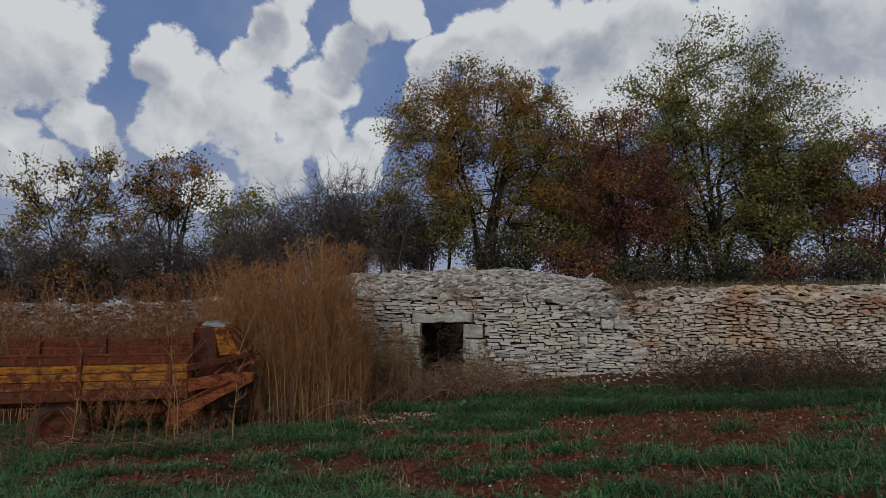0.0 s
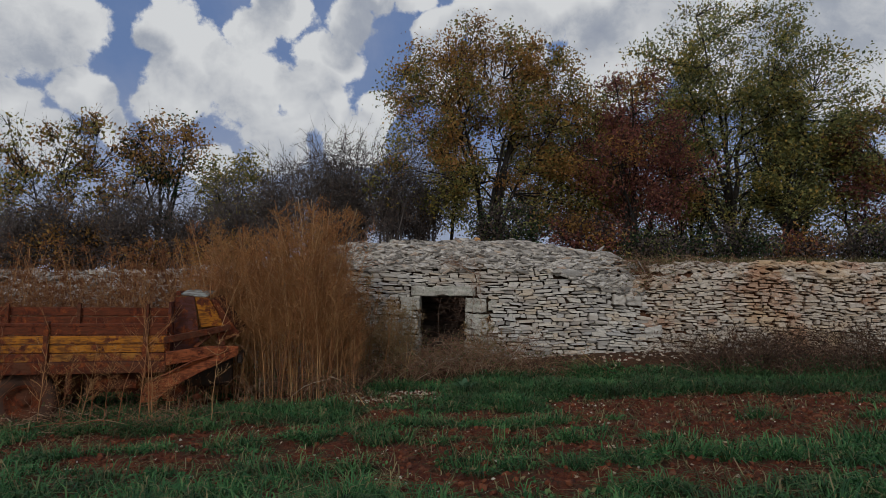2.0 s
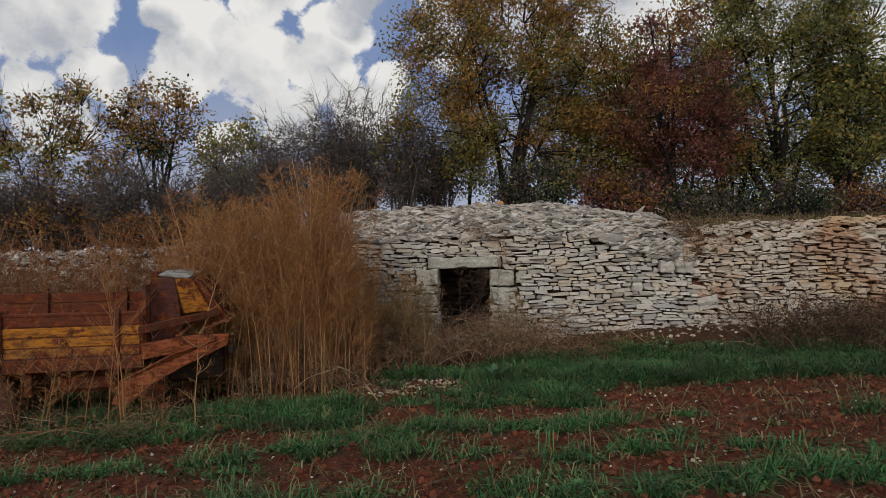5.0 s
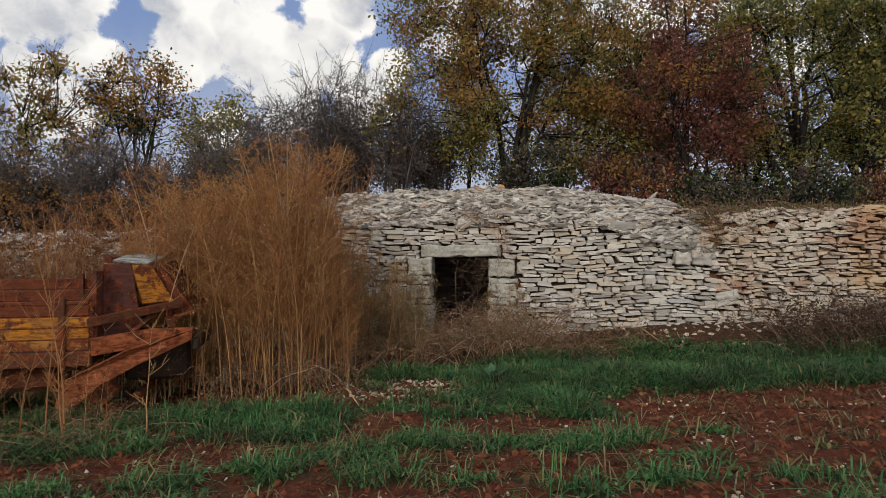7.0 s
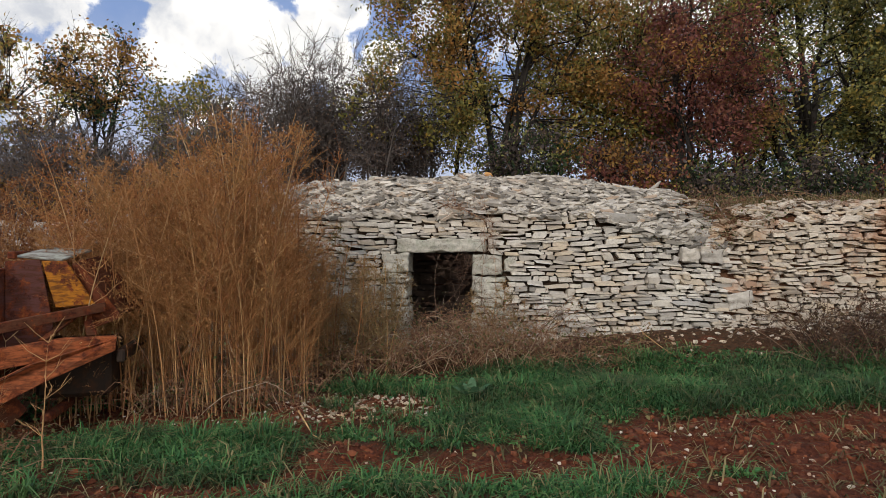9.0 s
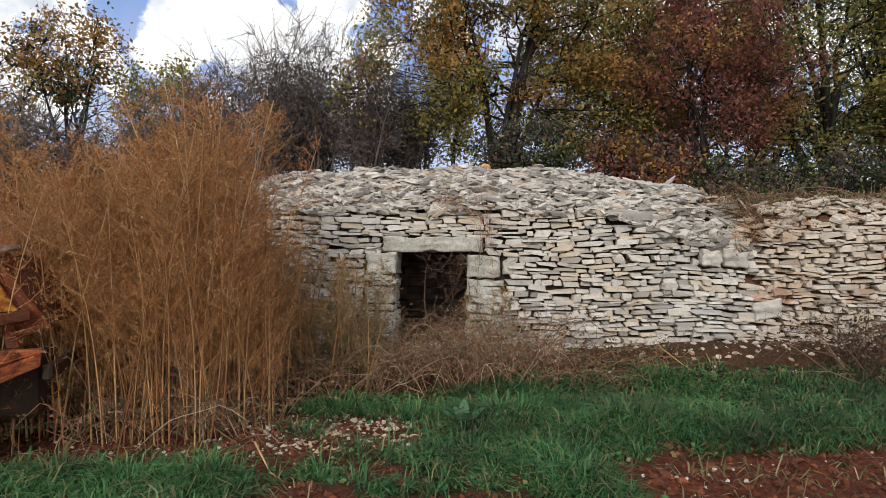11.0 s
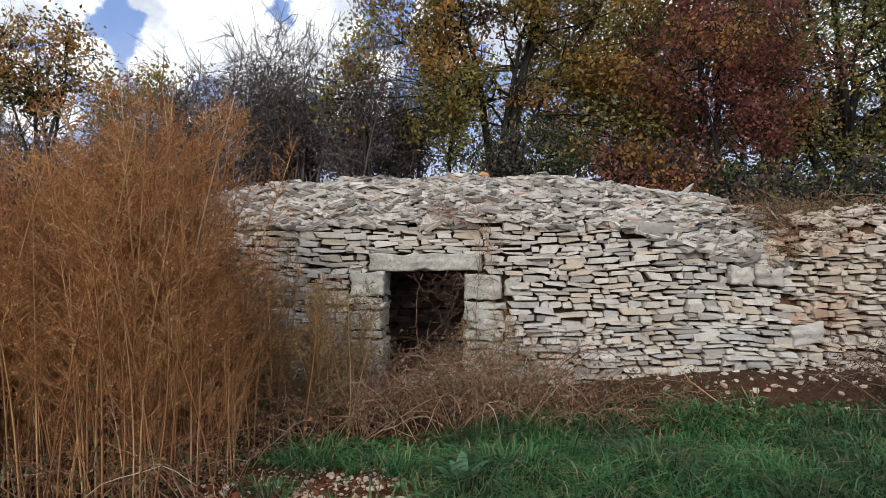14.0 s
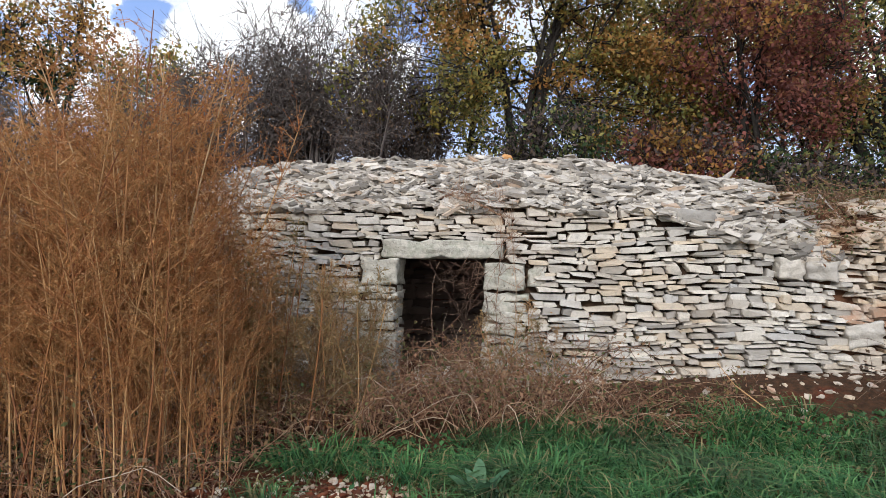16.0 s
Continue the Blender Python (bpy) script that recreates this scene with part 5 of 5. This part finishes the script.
def grass(name, tufts, blades, x0, x1, y0, y1, hmin, hmax, seed, label, wanted, mat=None, bank=False, bow=(0.3, 1.2)):
    r = np.random.default_rng(seed)
    cs = []
    while len(cs) < tufts:
        x, y = r.uniform(x0, x1), r.uniform(y0, y1)
        if (bank or open_field(x, y)) and r.random() < wanted(x, y):
            cs.append((x, y, (0.55 + 0.9 * r.random() ** 1.6) * (1 + 0.7 * wobble(x * 2.7, y * 2.7, 31))))
    cs = np.array(cs)
    c = np.repeat(cs, blades, axis=0)
    n = len(c)
    off = r.normal(0, 0.050, (n, 2)) * c[:, 2:3]
    xy = c[:, :2] + off
    z = np.repeat([ground_z(a, b) for a, b, _ in cs], blades) - 0.015
    base = np.column_stack([xy, z])
    az = np.arctan2(off[:, 1], off[:, 0]) + r.normal(0, 0.9, n)
    out = np.column_stack([np.cos(az), np.sin(az), np.zeros(n)])
    side = np.column_stack([-np.sin(az), np.cos(az), np.zeros(n)])
    h = (r.uniform(hmin, hmax, n) * c[:, 2])[:, None]
    wd = r.uniform(0.0028, 0.0068, n)[:, None]
    lean = r.uniform(bow[0], bow[1], n)[:, None]
    up = np.array([[0, 0, 1.0]])
    mid = base + up * h * 0.6 + out * h * 0.3 * lean
    tip = base + up * h * (1 - 0.35 * lean) + out * h * 0.9 * lean
    v = np.stack([base - side * wd, base + side * wd, mid + side * wd * 0.8, mid - side * wd * 0.8, tip + side * 0.0006, tip - side * 0.0006], 1).reshape(-1, 3)
    k = np.arange(n)[:, None] * 6
    f = np.concatenate([k + [0, 1, 2, 3], k + [3, 2, 4, 5]])
    tagged(fast_mesh(name, v, f, mat or M_GRASS), label, "grass", "", "stuff")


def green_want(x, y):
    return max(0.0, 0.68 - 1.6 * soil_mask(x, y))


def band_want(x, y):
    w = math.exp(-((y - 9.55 + 0.12 * (x - 1.5)) / 0.55) ** 2) * (smooth(-0.2, 0.5, x) + 0.12 * math.exp(-((x + 0.6) / 0.4) ** 2))
    return w * max(0.0, 0.6 + 1.1 * wobble(x * 1.3, y * 1.6, 21))


grass("field_grass", 1600, 12, -8, 9, -2.0, 5.0, 0.06, 0.16, 401, "short green grass on the near field", green_want)
grass("field_grass", 3700, 22, -7.0, 7.5, 4.6, 9.4, 0.06, 0.19, 407, "clumps of green grass between strips of soil", green_want, None, False, (0.7, 1.8))
grass("tall_grass", 2600, 30, -1.8, 7.5, 8.6, 10.4, 0.07, 0.20, 402, "lush green grass before the stone wall", band_want, None, False, (0.8, 1.8))


grass("bank_grass", 2200, 10, 2.9, 10.0, 10.4, 13.8, 0.06, 0.17, 403, "dry olive grass on the bank above the wall", lambda x, y: float(y > crest(x)[0] - 0.15),
      material("dry_grass", blend_colour(island, [(0, (0.09, 0.085, 0.03)), (0.6, (0.2, 0.16, 0.07)), (1, (0.36, 0.29, 0.15))], 2), 0.8, None, 0.25), True)
grass("straw", 1300, 6, -6.5, 7.5, 5.0, 10.3, 0.05, 0.16, 405, "dry straw lying on red soil", lambda x, y: 0.2 + 0.8 * soil_mask(x, y),
      bpy.data.materials["dry_grass"], False, (1.5, 2.2))


def weeds_flat(name, count, seed):
    r = np.random.default_rng(seed)
    pts = []
    while len(pts) < count:
        x, y = r.uniform(-7.5, 8.0), r.uniform(4.2, 10.3)
        if open_field(x, y) and r.random() < green_want(x, y) + 0.6 * band_want(x, y):
            pts.append((x, y, ground_z(x, y) + r.uniform(0.005, 0.05)))
    v, f = leaves_arrays(np.array(pts), 0.042, r, 0.0, 0.7)
    tagged(fast_mesh(name, v, f, M_GRASS), "small broad-leaved green weeds covering the soil", "weeds", "", "stuff")


weeds_flat("ground_weeds", 56000, 404)


def lump_proto(r):
    bm = bmesh.new()
    bmesh.ops.create_icosphere(bm, subdivisions=1, radius=0.5)
    o = r.uniform(0, 50)
    v = np.array([q.co * (1 + 0.9 * wobble(q.co.x * 2 + o, q.co.y * 2, q.co.z * 2)) for q in bm.verts]) + r.normal(0, 0.05, (len(bm.verts), 3))
    f = np.array([[q.index for q in g.verts] for g in bm.faces])
    bm.free()
    return v, f


LUMPS = [lump_proto(rng) for _ in range(12)]


def scatter(name, count, seed, mat, smin, smax, flat, where, label, category):
    """where(r) gives x, y and whether it is wanted."""
    r = np.random.default_rng(seed)
    vs, fs, c = [], [], 0
    while len(vs) < count:
        x, y, ok = where(r)
        if not ok:
            continue
        k = smin + (smax - smin) * r.random() ** 2.5
        m = np.array(pose(x, y, ground_z(x, y) + k * flat * 0.2, r.normal(0, 15), r.normal(0, 15), r.uniform(0, 360)) @ Matrix.Diagonal((k, k * r.uniform(0.6, 1), k * flat, 1)))
        v, f = LUMPS[int(r.integers(12))]
        vs.append(v @ m[:3, :3].T + m[:3, 3])
        fs.append(f + c)
        c += len(v)
    tagged(fast_mesh(name, np.concatenate(vs), np.concatenate(fs), mat, flat=True), label, category, "", "stuff")


def on_soil(r):
    x, y = r.uniform(-6, 7), r.uniform(4.4, 9.6)
    return x, y, r.random() < soil_mask(x, y) * 1.3


def near_gravel(r):
    x, y = r.normal(-0.6, 0.55), r.normal(9.3, 0.26)
    return x, y, True


def below_wall(r):
    x = r.uniform(1.2, 6.8)
    y = face_y(x) - abs(r.normal(0, 0.42)) - 0.02
    return x, y, r.random() < 0.4 + 0.6 * smooth(2.0, 3.2, x) * smooth(5.2, 4.2, x)


scatter("soil_clods", 12500, 501, M_CLOD, 0.008, 0.075, 0.7, on_soil, "crumbled red clods on the tilled strips", "soil")
scatter("field_pebbles", 1300, 502, M_OCHRE_J, 0.007, 0.042, 0.7, on_soil, "pale limestone pebbles in red soil", "pebbles")
scatter("gravel", 1000, 503, M_OCHRE_J, 0.008, 0.06, 0.55, near_gravel, "patch of pale gravel on red soil", "gravel")
scatter("fallen_stones", 230, 504, M_OCHRE_J, 0.015, 0.095, 0.5, below_wall, "pale stones fallen from the wall", "stones")


def cabbage():
    x, y = 0.32, 9.2
    thing = root("wild_cabbage", pose(x, y, ground_z(x, y)), "broad-leaved pale green plant in the grass", "plant")
    mat = material("pale_green_leaf", blend_colour(each, [(0, (0.065, 0.15, 0.075)), (1, (0.11, 0.21, 0.11))], 14, (0.04, 0.09, 0.03)), 0.6, (40, 0.4, 0.005), 0.25)
    for k in range(9):
        bm = bmesh.new()
        long, wide = rng.uniform(0.14, 0.25), rng.uniform(0.026, 0.042)
        rows = []
        for i in range(7):
            t = i / 6
            wv = wide * math.sin(math.pi * min(1, t * 0.9 + 0.08)) ** 0.7 + 0.004
            rows.append([bm.verts.new((s * wv, long * t, long * (0.9 * t - 0.45 * t * t) + 0.2 * abs(s) * wv + 0.006 * math.sin(9 * t + s))) for s in (-1, 0, 1)])
        for a, b2 in zip(rows, rows[1:]):
            for i in range(2):
                bm.faces.new((a[i], a[i + 1], b2[i + 1], b2[i]))
        bmesh.ops.rotate(bm, cent=(0, 0, 0), matrix=Matrix.Rotation(radians(k * 40 + rng.uniform(-12, 12)), 3, "Z") @ Matrix.Rotation(radians(rng.uniform(0, 35)), 3, "X"), verts=bm.verts)
        for q in bm.faces:
            q.smooth = True
        part("leaf", bm, mat, thing)


cabbage()


def fallen_twig(pts, k):
    z = [ground_z(a, b) + c for a, b, c in pts]
    tubes = Tubes(5)
    tubes.add([(a, b, h) for (a, b, _), h in zip(pts, z)], [k, k * 0.9, k * 0.7, k * 0.4])
    tagged(tubes.make("fallen_twig", M_DRY), "pale bent twig lying on the soil", "twig", "pale twigs on the ground")


fallen_twig([(-1.14, 8.62, 0.18), (-1.08, 8.54, 0.13), (-0.98, 8.45, 0.05), (-0.86, 8.38, 0.01)], 0.008)
fallen_twig([(2.6, 10.25, 0.01), (2.45, 10.32, 0.10), (2.3, 10.42, 0.2), (2.2, 10.5, 0.33)], 0.006)
fallen_twig([(-4.9, 7.55, 0.02), (-4.4, 7.5, 0.09), (-3.8, 7.6, 0.10), (-3.3, 7.75, 0.02)], 0.008)


def crest_stone(x, y, k, mat, label):
    bm = bmesh.new()
    bmesh.ops.create_icosphere(bm, subdivisions=2, radius=0.5)
    for q in bm.verts:
        q.co *= 1 + 0.5 * wobble(q.co.x * 2.2 + x, q.co.y * 2.2, q.co.z * 2.2 + y)
    bmesh.ops.transform(bm, matrix=sized(x, y, crest(x)[1] + 0.32 * k, k * 1.3, k, k * 0.9, 10, 8, 25), verts=bm.verts)
    tagged(part("crest_stone", bm, mat), label, "stone")


def sill_stone(x, y, k):
    ob = new("sill_stone", sill_meshes[int(rng.integers(len(sill_meshes)))])
    ob.matrix_basis = sized(x, y, ground_z(x, y) + 0.3 * k, k, k * 0.8, k * 0.5, rng.normal(0, 10), rng.normal(0, 10), rng.uniform(0, 90))
    tagged(ob, "loose pale stone lying in the doorway", "stone", "loose stones in the doorway")


sill_meshes = proto_meshes(M_STONE, "sill_stone")
for x, y, k in ((-0.2, 11.5, 0.2), (-0.32, 11.42, 0.15), (0.02, 11.62, 0.22), (0.2, 11.5, 0.16), (0.3, 11.7, 0.2), (-0.1, 11.75, 0.18)):
    sill_stone(x, y, k)
crest_stone(0.66, crest(0.66)[0] - 0.02, 0.13, material("orange_stone", blend_colour(lambda n: 0.5, [(0, (0.5, 0.25, 0.09)), (1, (0.6, 0.33, 0.13))], 20, (0.3, 0.15, 0.07)), 0.9, (40, 0.8, 0.01)), "orange-stained stone on the crest of the heap")
crest_stone(-1.0, crest(-1.0)[0] - 0.05, 0.15, M_BLOCK, "pale boulder on the crest of the heap")

for proto in weeds + wisps:
    for o in (*proto.children_recursive, proto):
        bpy.data.objects.remove(o)
